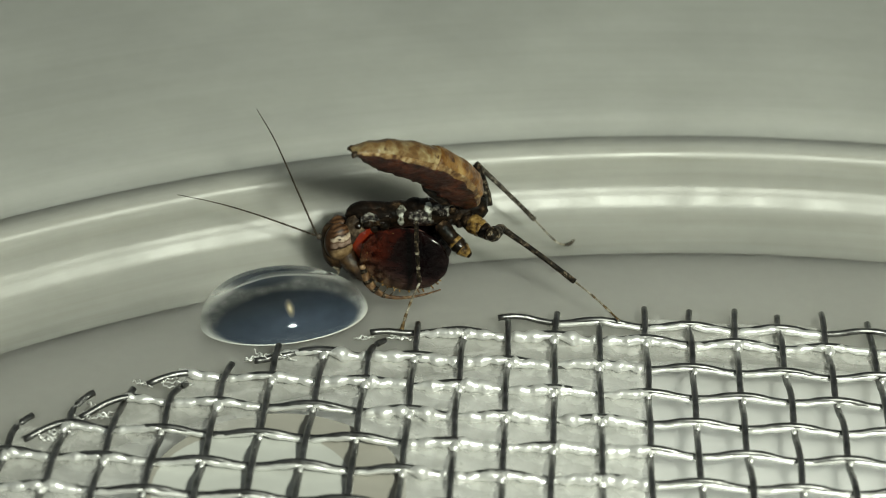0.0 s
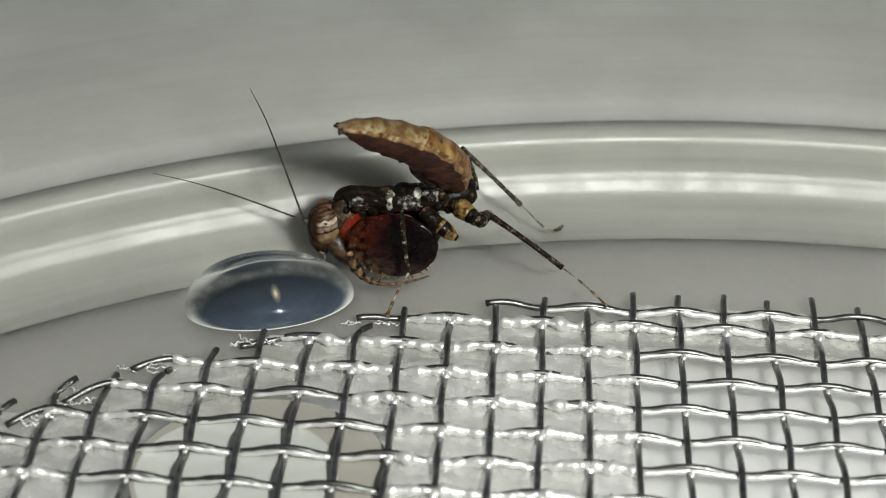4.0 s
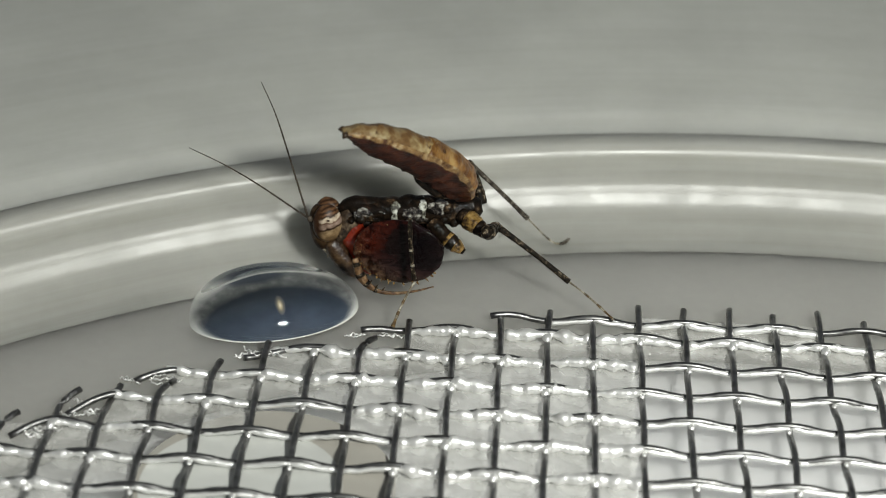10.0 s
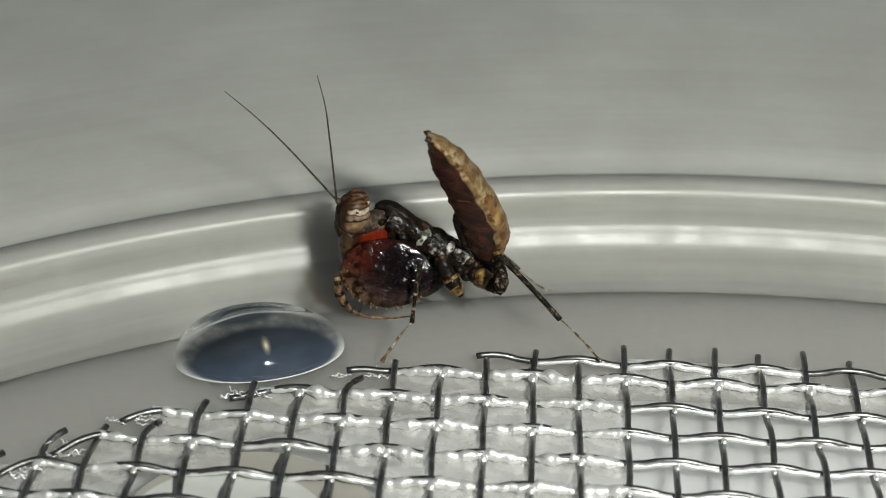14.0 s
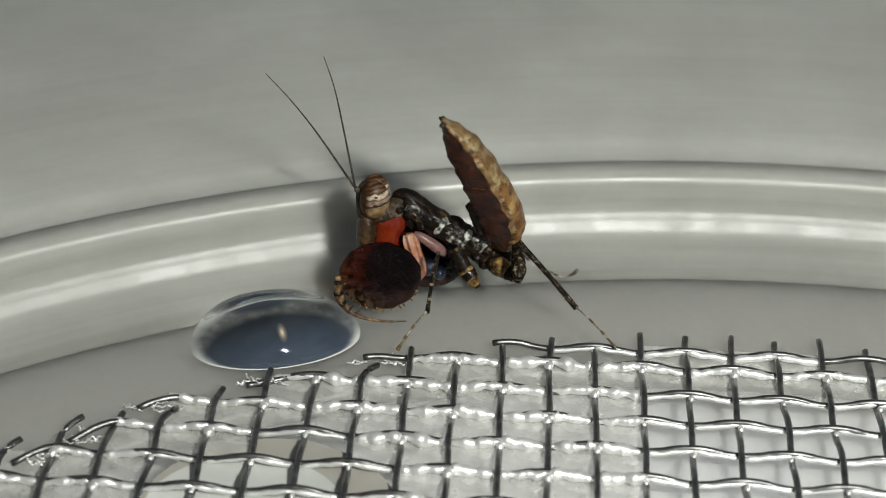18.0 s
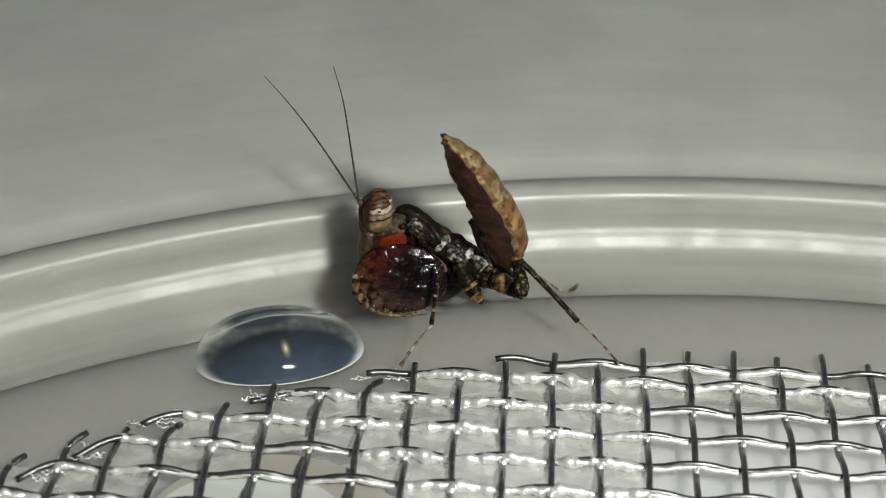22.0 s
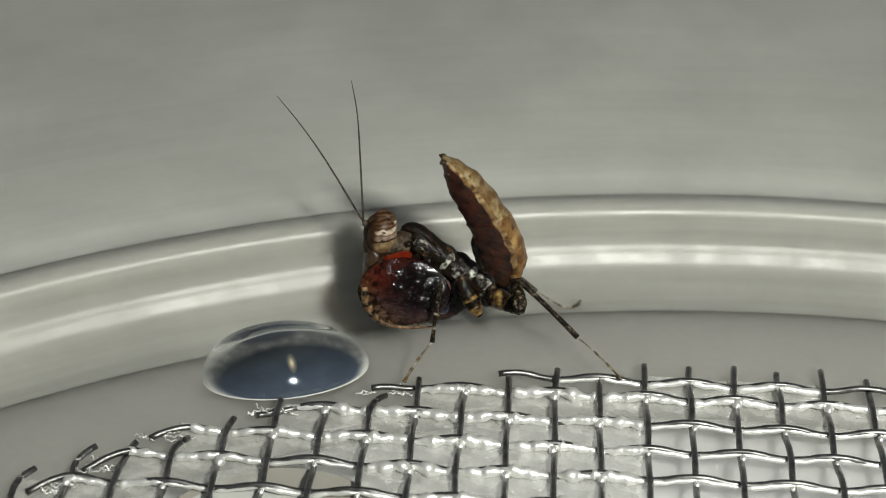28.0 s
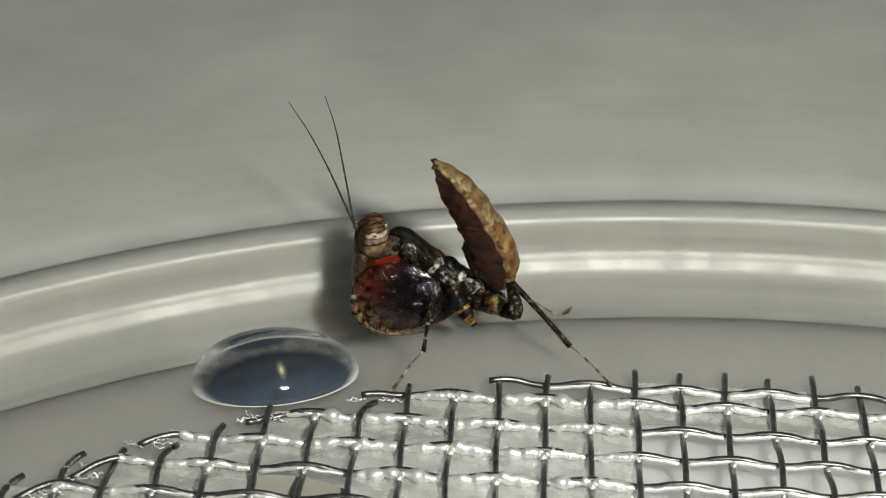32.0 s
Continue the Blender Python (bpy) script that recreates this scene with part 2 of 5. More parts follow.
M_red = chitin("red_shell", [(0.3, (0.045, 0.005, 0.002)), (0.5, (0.13, 0.012, 0.004)), (0.66, (0.20, 0.026, 0.006)), (0.78, (0.22, 0.060, 0.015))], 0.9, 0.2, 0.7, 0.06)
M_pink = chitin("pinkish_orange_shell", [(0.3, (0.20, 0.050, 0.022)), (0.5, (0.36, 0.15, 0.085)), (0.68, (0.55, 0.38, 0.29))], 1.1, 0.16, 1.0, 0.05)
M_gold = chitin("gold_brown_shell", [(0.36, (0.008, 0.004, 0.002)), (0.5, (0.026, 0.013, 0.006)), (0.68, (0.085, 0.050, 0.022))], 2.6, 0.3, 0.4, 0.08)
M_lilac = chitin("pale_lilac_shell", [(0.3, (0.09, 0.04, 0.035)), (0.55, (0.18, 0.10, 0.09)), (0.75, (0.32, 0.22, 0.21))], 2.5, 0.25, 0.6, 0.03)
M_blue = chitin("blue_black_shell", [(0.35, (0.003, 0.004, 0.007)), (0.7, (0.010, 0.016, 0.035))], 2.0, 0.15, 0.8, 0.08)
M_silver = chitin("silver_veined_pad", [(0.44, (0.005, 0.004, 0.004)), (0.52, (0.05, 0.042, 0.035)), (0.60, (0.24, 0.23, 0.20)), (0.70, (0.46, 0.45, 0.41))], 5.5, 0.2, 0.8, 0.16, spec=0.3)
M_tan = chitin("tan_abdomen_shell", [(0.30, (0.050, 0.018, 0.006)), (0.44, (0.11, 0.050, 0.014)), (0.56, (0.23, 0.125, 0.040)), (0.70, (0.34, 0.24, 0.11))], 1.7, 0.34, 0.25, 0.09,
               tint=(1.0, 3.4, (0.95, 0.80, 0.60), (0.95, 0.92, 0.78)), spots=(0.045, 0.02, 0.008), spot_scale=2.6, spot_edge=(0.31, 0.36))
M_tan_end = chitin("greyish_tan_abdomen_shell", [(0.30, (0.055, 0.028, 0.010)), (0.44, (0.12, 0.068, 0.026)), (0.56, (0.22, 0.165, 0.080)), (0.70, (0.36, 0.32, 0.20))], 1.7, 0.34, 0.25, 0.09,
                   tint=(0.2, 2.0, (0.98, 0.82, 0.58), (1.0, 1.0, 1.0)), spots=(0.045, 0.02, 0.008), spot_scale=2.6, spot_edge=(0.31, 0.36))
M_ridge = chitin("pale_speckled_ridge", [(0.40, (0.06, 0.025, 0.009)), (0.54, (0.20, 0.12, 0.045)), (0.68, (0.40, 0.32, 0.19))], 3.2, 0.3, 0.3, 0.1)
M_rust = chitin("rust_abdomen_shell", [(0.34, (0.008, 0.003, 0.002)), (0.54, (0.040, 0.009, 0.004)), (0.72, (0.11, 0.030, 0.011))], 2.0, 0.36, 0.2, 0.07)
M_yellow = chitin("yellow_black_leg", [(0.36, (0.006, 0.004, 0.003)), (0.44, (0.040, 0.022, 0.008)), (0.52, (0.15, 0.088, 0.022)), (0.68, (0.34, 0.23, 0.085))], 3.6, 0.3, 0.5, 0.05, spec=0.12)
M_legdark = chitin("speckled_dark_leg", [(0.44, (0.005, 0.004, 0.003)), (0.56, (0.026, 0.019, 0.012)), (0.66, (0.21, 0.17, 0.115))], 7.5, 0.4, 0.1, 0.03, spec=0.06)
M_leggrey = chitin("speckled_grey_leg", [(0.40, (0.022, 0.018, 0.014)), (0.55, (0.075, 0.065, 0.052)), (0.68, (0.24, 0.22, 0.18))], 6.0, 0.4, 0.1, 0.03, spec=0.1)
M_foot = chitin("pale_banded_foot", [(0.38, (0.05, 0.038, 0.024)), (0.50, (0.20, 0.175, 0.125)), (0.64, (0.44, 0.42, 0.35))], 4.5, 0.4, 0.2, 0.02)
M_legtan = chitin("mottled_brown_leg", [(0.36, (0.035, 0.016, 0.007)), (0.5, (0.13, 0.072, 0.032)), (0.66, (0.30, 0.20, 0.11))], 4.0, 0.38, 0.3, 0.06)
M_antenna = chitin("dark_antenna", [(0.35, (0.025, 0.02, 0.015)), (0.65, (0.075, 0.06, 0.045))], 4.0, 0.5, 0.0, 0.01)
M_brown = chitin("brown_face_shell", [(0.36, (0.007, 0.004, 0.002)), (0.48, (0.022, 0.012, 0.006)), (0.60, (0.052, 0.030, 0.014)), (0.74, (0.11, 0.075, 0.04))], 2.4, 0.42, 0.0, 0.05, spec=0.1)
M_neck = chitin("wrinkled_neck_skin", [(0.40, (0.012, 0.008, 0.005)), (0.52, (0.050, 0.033, 0.020)), (0.68, (0.17, 0.13, 0.085))], 3.4, 0.45, 0.1, 0.08)
M_joint = chitin("amber_foot_joint", [(0.36, (0.030, 0.016, 0.006)), (0.52, (0.10, 0.062, 0.024)), (0.68, (0.20, 0.14, 0.06))], 5.0, 0.35, 0.3, 0.03)
M_honey = chitin("honey_coloured_spine", [(0.35, (0.060, 0.026, 0.008)), (0.5, (0.16, 0.088, 0.028)), (0.68, (0.36, 0.25, 0.11))], 3.0, 0.25, 0.6, 0.02)
M_tip = chitin("black_tip", [(0.3, (0.01, 0.007, 0.004)), (0.7, (0.06, 0.035, 0.018))], 4.0, 0.4, 0.2, 0.03)


def eye_mat():
    """Cream compound eye with brown stripes that run round it."""
    m, t, b = material("striped_cream_eye", rough=0.42, spec=0.2)
    h = scaled(t, along(t, 2), -0.72 * MM, 0.72 * MM)
    wobble = scaled(t, grain(t, 1.7, 5.0), 0.0, 1.0, -0.16, 0.16)
    lift = scaled(t, along(t, 0), -0.55 * MM, 0.55 * MM, -0.10, 0.10)
    s = t.nodes.new("ShaderNodeMath")
    s.operation = "ADD"
    t.links.new(h, s.inputs[0])
    t.links.new(wobble, s.inputs[1])
    s2 = t.nodes.new("ShaderNodeMath")
    s2.operation = "SUBTRACT"
    t.links.new(s.outputs[0], s2.inputs[0])
    t.links.new(lift, s2.inputs[1])
    dark, crown = (0.022, 0.010, 0.005), (0.145, 0.075, 0.036)
    c = ramp(t, s2.outputs[0], [(0.02, (0.05, 0.028, 0.012)), (0.12, (0.15, 0.095, 0.045)), (0.28, (0.25, 0.17, 0.085)), (0.42, (0.27, 0.195, 0.11)), (0.45, dark), (0.475, dark), (0.50, (0.22, 0.155, 0.115)), (0.58, (0.27, 0.20, 0.16)), (0.615, (0.10, 0.05, 0.03)),
                                (0.645, (0.46, 0.385, 0.29)), (0.70, (0.50, 0.42, 0.32)), (0.725, dark), (0.77, crown), (0.81, dark), (0.86, crown), (0.91, dark), (0.97, crown)])
    front = t.nodes.new("ShaderNodeMath")
    t.links.new(along(t, 0), front.inputs[0])
    t.links.new(scaled(t, grain(t, 2.0, 3.0), 0.0, 1.0, -0.10 * MM, 0.10 * MM), front.inputs[1])
    c = mixed(t, scaled(t, front.outputs[0], -0.36 * MM, -0.16 * MM), (0.040, 0.018, 0.008), c)
    c = mixed(t, 1.0, c, ramp(t, grain(t, 5.0, 4.0), [(0.32, (0.45, 0.40, 0.36)), (0.62, (1, 1, 1))]), "MULTIPLY")
    t.links.new(c, b.inputs["Base Color"])
    bump(t, b, grain(t, 12.0, 2.0), 0.25, 0.02)
    return m


def glove_mat():
    """The broad fore femur: wet near-black middle, deep red towards the head, streaked brown and gold rim."""
    m, t, b = material("dark_red_fore_femur", rough=0.5, coat=0.5, spec=0.02)
    vec = t.nodes.new("ShaderNodeVectorMath")
    vec.operation = "MULTIPLY_ADD"
    t.links.new(coords(t), vec.inputs[0])
    vec.inputs[1].default_value = (620, 0, 780)
    vec.inputs[2].default_value = (-0.45, 0, -0.24)
    ln = t.nodes.new("ShaderNodeVectorMath")
    ln.operation = "LENGTH"
    t.links.new(vec.outputs[0], ln.inputs[0])
    far = node(t, "ShaderNodeMath")
    far.operation = "MULTIPLY_ADD"
    t.links.new(grain(t, 2.4, 5.0, 0.6), far.inputs[0])
    far.inputs[1].default_value = 0.75
    t.links.new(ln.outputs["Value"], far.inputs[2])
    d = scaled(t, far.outputs[0], 0.3, 1.9)
    black = (0.0018, 0.0010, 0.0014)
    lower = ramp(t, d, [(0.10, black), (0.40, (0.004, 0.0018, 0.0022)), (0.56, (0.018, 0.009, 0.009)), (0.70, (0.050, 0.028, 0.023)), (0.84, (0.090, 0.054, 0.034)), (0.98, (0.26, 0.185, 0.115))])
    upper = ramp(t, d, [(0.10, black), (0.44, (0.006, 0.0015, 0.0012)), (0.60, (0.034, 0.005, 0.002)), (0.76, (0.075, 0.014, 0.007)), (0.90, (0.080, 0.032, 0.016)), (1.0, (0.15, 0.092, 0.055))])
    c = mixed(t, scaled(t, along(t, 2), -0.35 * MM, 0.25 * MM), lower, upper)
    streak = t.nodes.new("ShaderNodeVectorMath")
    streak.operation = "MULTIPLY"
    t.links.new(coords(t), streak.inputs[0])
    streak.inputs[1].default_value = (1.3, 1, 5.0)
    sn = node(t, "ShaderNodeTexNoise", Scale=1300, Detail=4.0, Roughness=0.6, Distortion=1.2)
    t.links.new(streak.outputs[0], sn.inputs["Vector"])
    c = mixed(t, 1.0, c, ramp(t, sn.outputs["Fac"], [(0.38, (0.45, 0.40, 0.38)), (0.52, (1, 1, 1)), (0.64, (1.0, 0.97, 1.0))]), "MULTIPLY")
    dots = ramp(t, grain(t, 4.2, 4.0), [(0.43, (0.10, 0.06, 0.05)), (0.55, (1, 1, 1))])
    c = mixed(t, scaled(t, d, 0.58, 0.78), c, mixed(t, 1.0, c, dots, "MULTIPLY"))
    t.links.new(c, b.inputs["Base Color"])
    t.links.new(scaled(t, d, 0.3, 0.8, 0.30, 0.42), b.inputs["Roughness"])
    bump(t, b, grain(t, 2.6, 3.0, 0.5, distortion=0.8), 1.0, 0.075)
    b.inputs["Coat Roughness"].default_value = 0.06
    clear, mix = t.nodes.new("ShaderNodeBsdfTransparent"), t.nodes.new("ShaderNodeMixShader")
    clear.inputs["Color"].default_value = (0.9, 0.68, 0.42, 1)
    t.links.new(scaled(t, d, 0.62, 1.0, 0.0, 0.5), mix.inputs[0])
    t.links.new(b.outputs[0], mix.inputs[1])
    t.links.new(clear.outputs[0], mix.inputs[2])
    t.links.new(mix.outputs[0], t.nodes["Material Output"].inputs["Surface"])
    return m


M_eye, M_glove = eye_mat(), glove_mat()


# ---- mesh helpers ----
def finish(name, bm, materials, smooth=True):
    bmesh.ops.recalc_face_normals(bm, faces=bm.faces)
    bmesh.ops.scale(bm, vec=(MM, MM, MM), verts=bm.verts)
    me = bpy.data.meshes.new(name)
    bm.to_mesh(me)
    bm.free()
    for m in materials if isinstance(materials, (list, tuple)) else [materials]:
        me.materials.append(m)
    for p in me.polygons:
        p.use_smooth = smooth
    return me


def part(name, bm, materials, parent, label="", at=(0, 0, 0), smooth=True):
    ob = new(name, finish(name, bm, materials, smooth))
    ob.parent = parent
    ob.location = Vector(at) * MM
    return tagged(ob, label)


def thing(name, label, category, at=(0, 0, 0), bm=None, materials=None, group="", kind="", smooth=True):
    ob = new(name, finish(name, bm, materials, smooth) if bm else None)
    ob.location = Vector(at) * MM
    return tagged(ob, label, category, group, kind)


def bridge(bm, a, b, mat=0):
    n = len(a)
    for i in range(n):
        f = bm.faces.new((a[i], a[(i + 1) % n], b[(i + 1) % n], b[i]))
        f.material_index = mat


def cap(bm, ring, mat=0):
    bm.faces.new(ring).material_index = mat


def tube(bm, points, radii, sides=8, flat=1.0, mat=0):
    """A tube along points; flat scales it across the y direction."""
    rings = []
    pts = [Vector(p) for p in points]
    for i, p in enumerate(pts):
        d = (pts[min(i + 1, len(pts) - 1)] - pts[max(i - 1, 0)]).normalized()
        ref = Vector((0, 1, 0)) if abs(d.y) < 0.9 else Vector((1, 0, 0))
        u = d.cross(ref).normalized()
        v = d.cross(u).normalized()
        r = radii[i] if isinstance(radii, (list, tuple)) else radii
        rings.append([bm.verts.new(p + u * (math.cos(a) * r) + v * (math.sin(a) * r * flat)) for a in (2 * math.pi * k / sides for k in range(sides))])
    for a, b in zip(rings, rings[1:]):
        bridge(bm, a, b, mat)
    cap(bm, rings[0], mat)
    cap(bm, rings[-1], mat)


def blob(bm, centre, size, seed=0, rough=0.0, seg=20, rings=12, mat=0):
    """An egg with half axes size, its skin moved by noise."""
    c = Vector(centre)

    def put(th, ph):
        d = Vector((math.sin(th) * math.cos(ph), math.sin(th) * math.sin(ph), math.cos(th)))
        k = 1 + rough * noise.noise(d * 2.3 + Vector((seed * 7.1, 0, 0)))
        return bm.verts.new(c + Vector((d.x * size[0], d.y * size[1], d.z * size[2])) * k)

    top, bottom = put(0, 0), put(math.pi, 0)
    rows = [[put(math.pi * i / rings, 2 * math.pi * j / seg) for j in range(seg)] for i in range(1, rings)]
    for a, b in zip(rows, rows[1:]):
        bridge(bm, a, b, mat)
    for j in range(seg):
        bm.faces.new((top, rows[0][(j + 1) % seg], rows[0][j])).material_index = mat
        bm.faces.new((bottom, rows[-1][j], rows[-1][(j + 1) % seg])).material_index = mat


def roughen(bm, amount, per_mm, seed=0):
    """Moves the skin in and out, for an uneven living surface."""
    bm.normal_update()
    for v in bm.verts:
        v.co += v.normal * (amount * (noise.noise(v.co * per_mm + Vector((seed * 3.3, 0, 0))) + 0.5 * noise.noise(v.co * per_mm * 2.3 + Vector((0, seed, 5)))))
    return bm


def curve(points, n):
    """Points spread evenly by a smooth line through the given ones."""
    p = [Vector(q) for q in points]
    p = [2 * p[0] - p[1]] + p + [2 * p[-1] - p[-2]]
    out = []
    for k in range(n):
        s = k / (n - 1) * (len(p) - 3)
        i = min(int(s), len(p) - 4)
        u = s - i
        a, b, c, d = p[i:i + 4]
        out.append(0.5 * ((2 * b) + (c - a) * u + (2 * a - 5 * b + 4 * c - d) * u * u + (3 * b - a - 3 * c + d) * u ** 3))
    return out


# ---- the lid, its floor and the table ----


def lathe(profile, seg, mat=0):
    bm = bmesh.new()
    rings = []
    for r, z in profile:
        rings.append([bm.verts.new((CX + r * math.cos(2 * math.pi * k / seg), CY + r * math.sin(2 * math.pi * k / seg), z)) for k in range(seg)])
    for a, b in zip(rings, rings[1:]):
        bridge(bm, a, b, mat)
    return bm, rings


def smooth_profile(points, n):
    return [(v.x, v.y) for v in curve([(r, z, 0) for r, z in points], n)]


table = bmesh.new()
for z in (-3.02, -20.0):
    cap(table, [table.verts.new((x, y, z)) for x, y in ((-140, -180), (160, -180), (160, 90), (-140, 90))])
table.verts.ensure_lookup_table()
bridge(table, table.verts[:4], table.verts[4:])
thing("table", "plain dull table top under the lid", "table", bm=table, materials=M_table, kind="structure", smooth=False)

VX, VY, VR = 8.45, -37.60, 34.5
floor_bm, rings = lathe([(R0 + 0.7, -3.0), (R0 + 0.7, 0.0), (R0 + 0.1, 0.0)], 320)
vent = [[floor_bm.verts.new((VX + r * math.cos(2 * math.pi * k / 320), VY + r * math.sin(2 * math.pi * k / 320), z)) for k in range(320)]
        for r, z in ((VR + 0.12, 0.0), (VR + 0.03, -0.03), (VR, -0.12), (VR, -3.0))]
for a, b in zip([rings[-1]] + vent, vent + [rings[0]]):
    bridge(floor_bm, a, b)
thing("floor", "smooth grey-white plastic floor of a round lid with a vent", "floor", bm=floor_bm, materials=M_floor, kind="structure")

disc = bmesh.new()
rings = [[disc.verts.new((VX + r * math.cos(2 * math.pi * k / 160), VY + r * math.sin(2 * math.pi * k / 160), z)) for k in range(160)] for r, z in ((VR - 0.03, -2.98), (VR - 0.03, -0.70), (VR - 0.10, -0.66))]
bridge(disc, rings[0], rings[1])
bridge(disc, rings[1], rings[2])
cap(disc, rings[0])
cap(disc, rings[2])
vent_disc = thing("vent_disc", "pale translucent disc that backs the vent under the screen", "disc", bm=disc, materials=M_paper)
BARE_X, BARE_Y, BARE_R = -4.4, -11.2, 3.85
# the pale disc is added in place of a hole onto the sheet below
for name, x, r, low, high, mat, label in (("bare_spot", BARE_X, BARE_R, -0.70, 0.025, M_bare, "round brownish spot that the glue left bare"),
                                          ("opening_disc", BARE_X - 0.72, 3.0, -0.05, 0.030, M_opening, "pale disc standing in for a round opening in the bare spot")):
    bm = bmesh.new()
    ends = [[bm.verts.new((x + r * math.cos(a) * (1 + 0.02 * math.sin(3 * a)), BARE_Y + r * math.sin(a), z)) for a in (2 * math.pi * k / 72 for k in range(72))] for z in (low, high)]
    bridge(bm, *ends)
    for ring in ends:
        cap(bm, ring)
    part(name, bm, mat, vent_disc, label, smooth=False)

rise = smooth_profile([(0.00, -0.012), (0.14, 0.010), (0.36, 0.036), (0.66, 0.10), (1.00, 0.28), (1.42, 0.58), (1.74, 0.89), (1.95, 1.19), (2.07, 1.395), (2.18, 1.59), (2.30, 1.90), (2.36, 2.16), (2.40, 2.38)], 80)
shoulder = smooth_profile([(2.40, 2.38), (2.45, 2.58), (2.56, 2.76), (2.74, 2.875), (2.96, 2.92), (3.20, 2.914), (3.46, 2.906), (3.74, 2.908), (4.08, 2.934), (4.46, 2.984), (4.90, 3.05)], 44)[1:]
step_top, lip = shoulder[:26] + [(r, z - 0.012 * k) for k, (r, z) in enumerate(shoulder[26:31], 1)], shoulder[25:-1]
under = [(3.72, 2.62), (3.7, 2.3), (3.10, 1.5), (2.60, 0.6), (1.90, -0.2), (1.1, -0.75), (0.00, -0.75)]
step_bm, rings = lathe([(R0 + r, z) for r, z in rise + step_top + under], 360)
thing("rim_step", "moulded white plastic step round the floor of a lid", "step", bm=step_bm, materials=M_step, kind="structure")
side = [(4.902 + d, 3.05 + 0.033 * d) for d in (0, 1, 3, 6, 10, 16, 22)]
over = [(27.4, 3.9), (28.4, 3.9), (28.8, 3.4), (28.0, -3.0), (27.0, -3.0), (26.8, 2.4), (9.0, 2.0), (lip[0][0] + 0.25, 2.4)]
wall_bm, rings = lathe([(R0 + r, z) for r, z in lip + side + over], 360)
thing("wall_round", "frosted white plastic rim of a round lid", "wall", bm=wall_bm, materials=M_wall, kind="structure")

# ---- the wire screen ----
PITCH, WIRE, WAVE, SCREEN_R = 1.5, 0.106, 0.108, 36.0
MX, MY, MTURN, MZ = 7.249, -1.806, -2.879, 0.25
screen = thing("wire_screen", "round piece of woven silver steel wire screen glued on the floor", "wire screen", (MX, MY, MZ))
screen.rotation_euler = (0, 0, radians(MTURN))
SCX, SCY = 3.0, 0.22 - SCREEN_R
rnd = random.Random(4)


# how far the cut wires reach, in mesh widths: column -> (end, sideways hook); row -> (end, droop of the end, its length)
COLUMN_ENDS = {-13: (-4.85, 0.30), -12: (-3.98, 0.34), -11: (-3.62, 0.14), -10: (-3.36, 0.22), -9: (-2.68, 0.10), -8: (-1.93, 0.03), -7: (-1.84, 0.06), -6: (-1.42, 0.26), -5: (-0.84, 0.0),
               -4: (-0.88, 0.02), -3: (-0.52, -0.03), -2: (-0.18, 0.05), -1: (-0.55, 0.0), 0: (0.16, 0.0), 1: (0.30, 0.04), 2: (0.24, 0.05), 3: (0.25, 0.03), 4: (0.29, -0.02), 5: (0.15, 0.0)}
ROW_ENDS = {0: (-3.26, 0.10, 0.8), -1: (-6.05, 0.30, 1.2), -2: (-8.45, 0.40, 0.9), -3: (-10.60, 0.46, 1.1), -4: (-11.78, 0.72, 1.05), -5: (-12.75, 0.50, 0.9)}


def wavy(along_x, k, low, high, hook=0.0, droop=0.0, droop_len=1.0, shift=0.0):
    """One wire of the weave: k is its number, low and high its ends in mesh widths."""
    n = max(8, int((high - low) * 8))
    pts = []
    ph, drift = rnd.uniform(0, 6.28), rnd.uniform(-0.015, 0.015)
    for i in range(n + 1):
        u = low + (high - low) * i / n
        c = math.cos(math.pi * u)
        z = WAVE * math.copysign(abs(c) ** 0.8, c) * (-1 if k % 2 == 0 else 1) * (1 if along_x else -1)
        side = 0.016 * math.sin(u * 0.9 + ph) + drift + 0.010 * math.sin(u * 2.7 + ph * 2) + shift
        if along_x:
            side -= droop * max(0.0, 1 - (u - low) / droop_len) ** 1.5
        elif high - u < 0.65:
            f = (0.65 - (high - u)) / 0.65
            side += hook * f ** 1.6
            z += 0.02 * f * f
        pts.append((u * PITCH, (k + side) * PITCH, z) if along_x else ((k + side) * PITCH, u * PITCH, z))
    bm = bmesh.new()
    tube(bm, pts, [WIRE * (1 + 0.07 * noise.noise(Vector((i * 0.55, k * 3.7, 1.0 if along_x else 8.0)))) for i in range(n + 1)], 9)
    return bm


def chord(v, centre):
    h = SCREEN_R ** 2 - (v * PITCH - centre) ** 2
    return math.sqrt(h) / PITCH if h > 0 else 0


for k in range(-22, 25):
    h = chord(k, SCX)
    if h > 1.5:
        c = SCY / PITCH
        end, hook = COLUMN_ENDS.get(k, (c + h + rnd.uniform(-0.12, 0.22), rnd.uniform(0.0, 0.3) if k < -5 else rnd.uniform(-0.05, 0.08)))
        part("wire", wavy(False, k, c - h, end, hook), M_wire_along, screen)
for k in range(-44, 1):
    h = chord(k, SCY)
    if h > 1.5:
        c = SCX / PITCH
        start, droop, reach = ROW_ENDS.get(k, (c - h - rnd.uniform(-0.1, 0.25), 0.5, 1.0))
        part("wire", wavy(True, k, start, c + h + rnd.uniform(-0.1, 0.25) + (3 if k == 0 else 0), 0, droop, reach, -0.36 if k == 0 else 0.0), M_wire_across, screen)


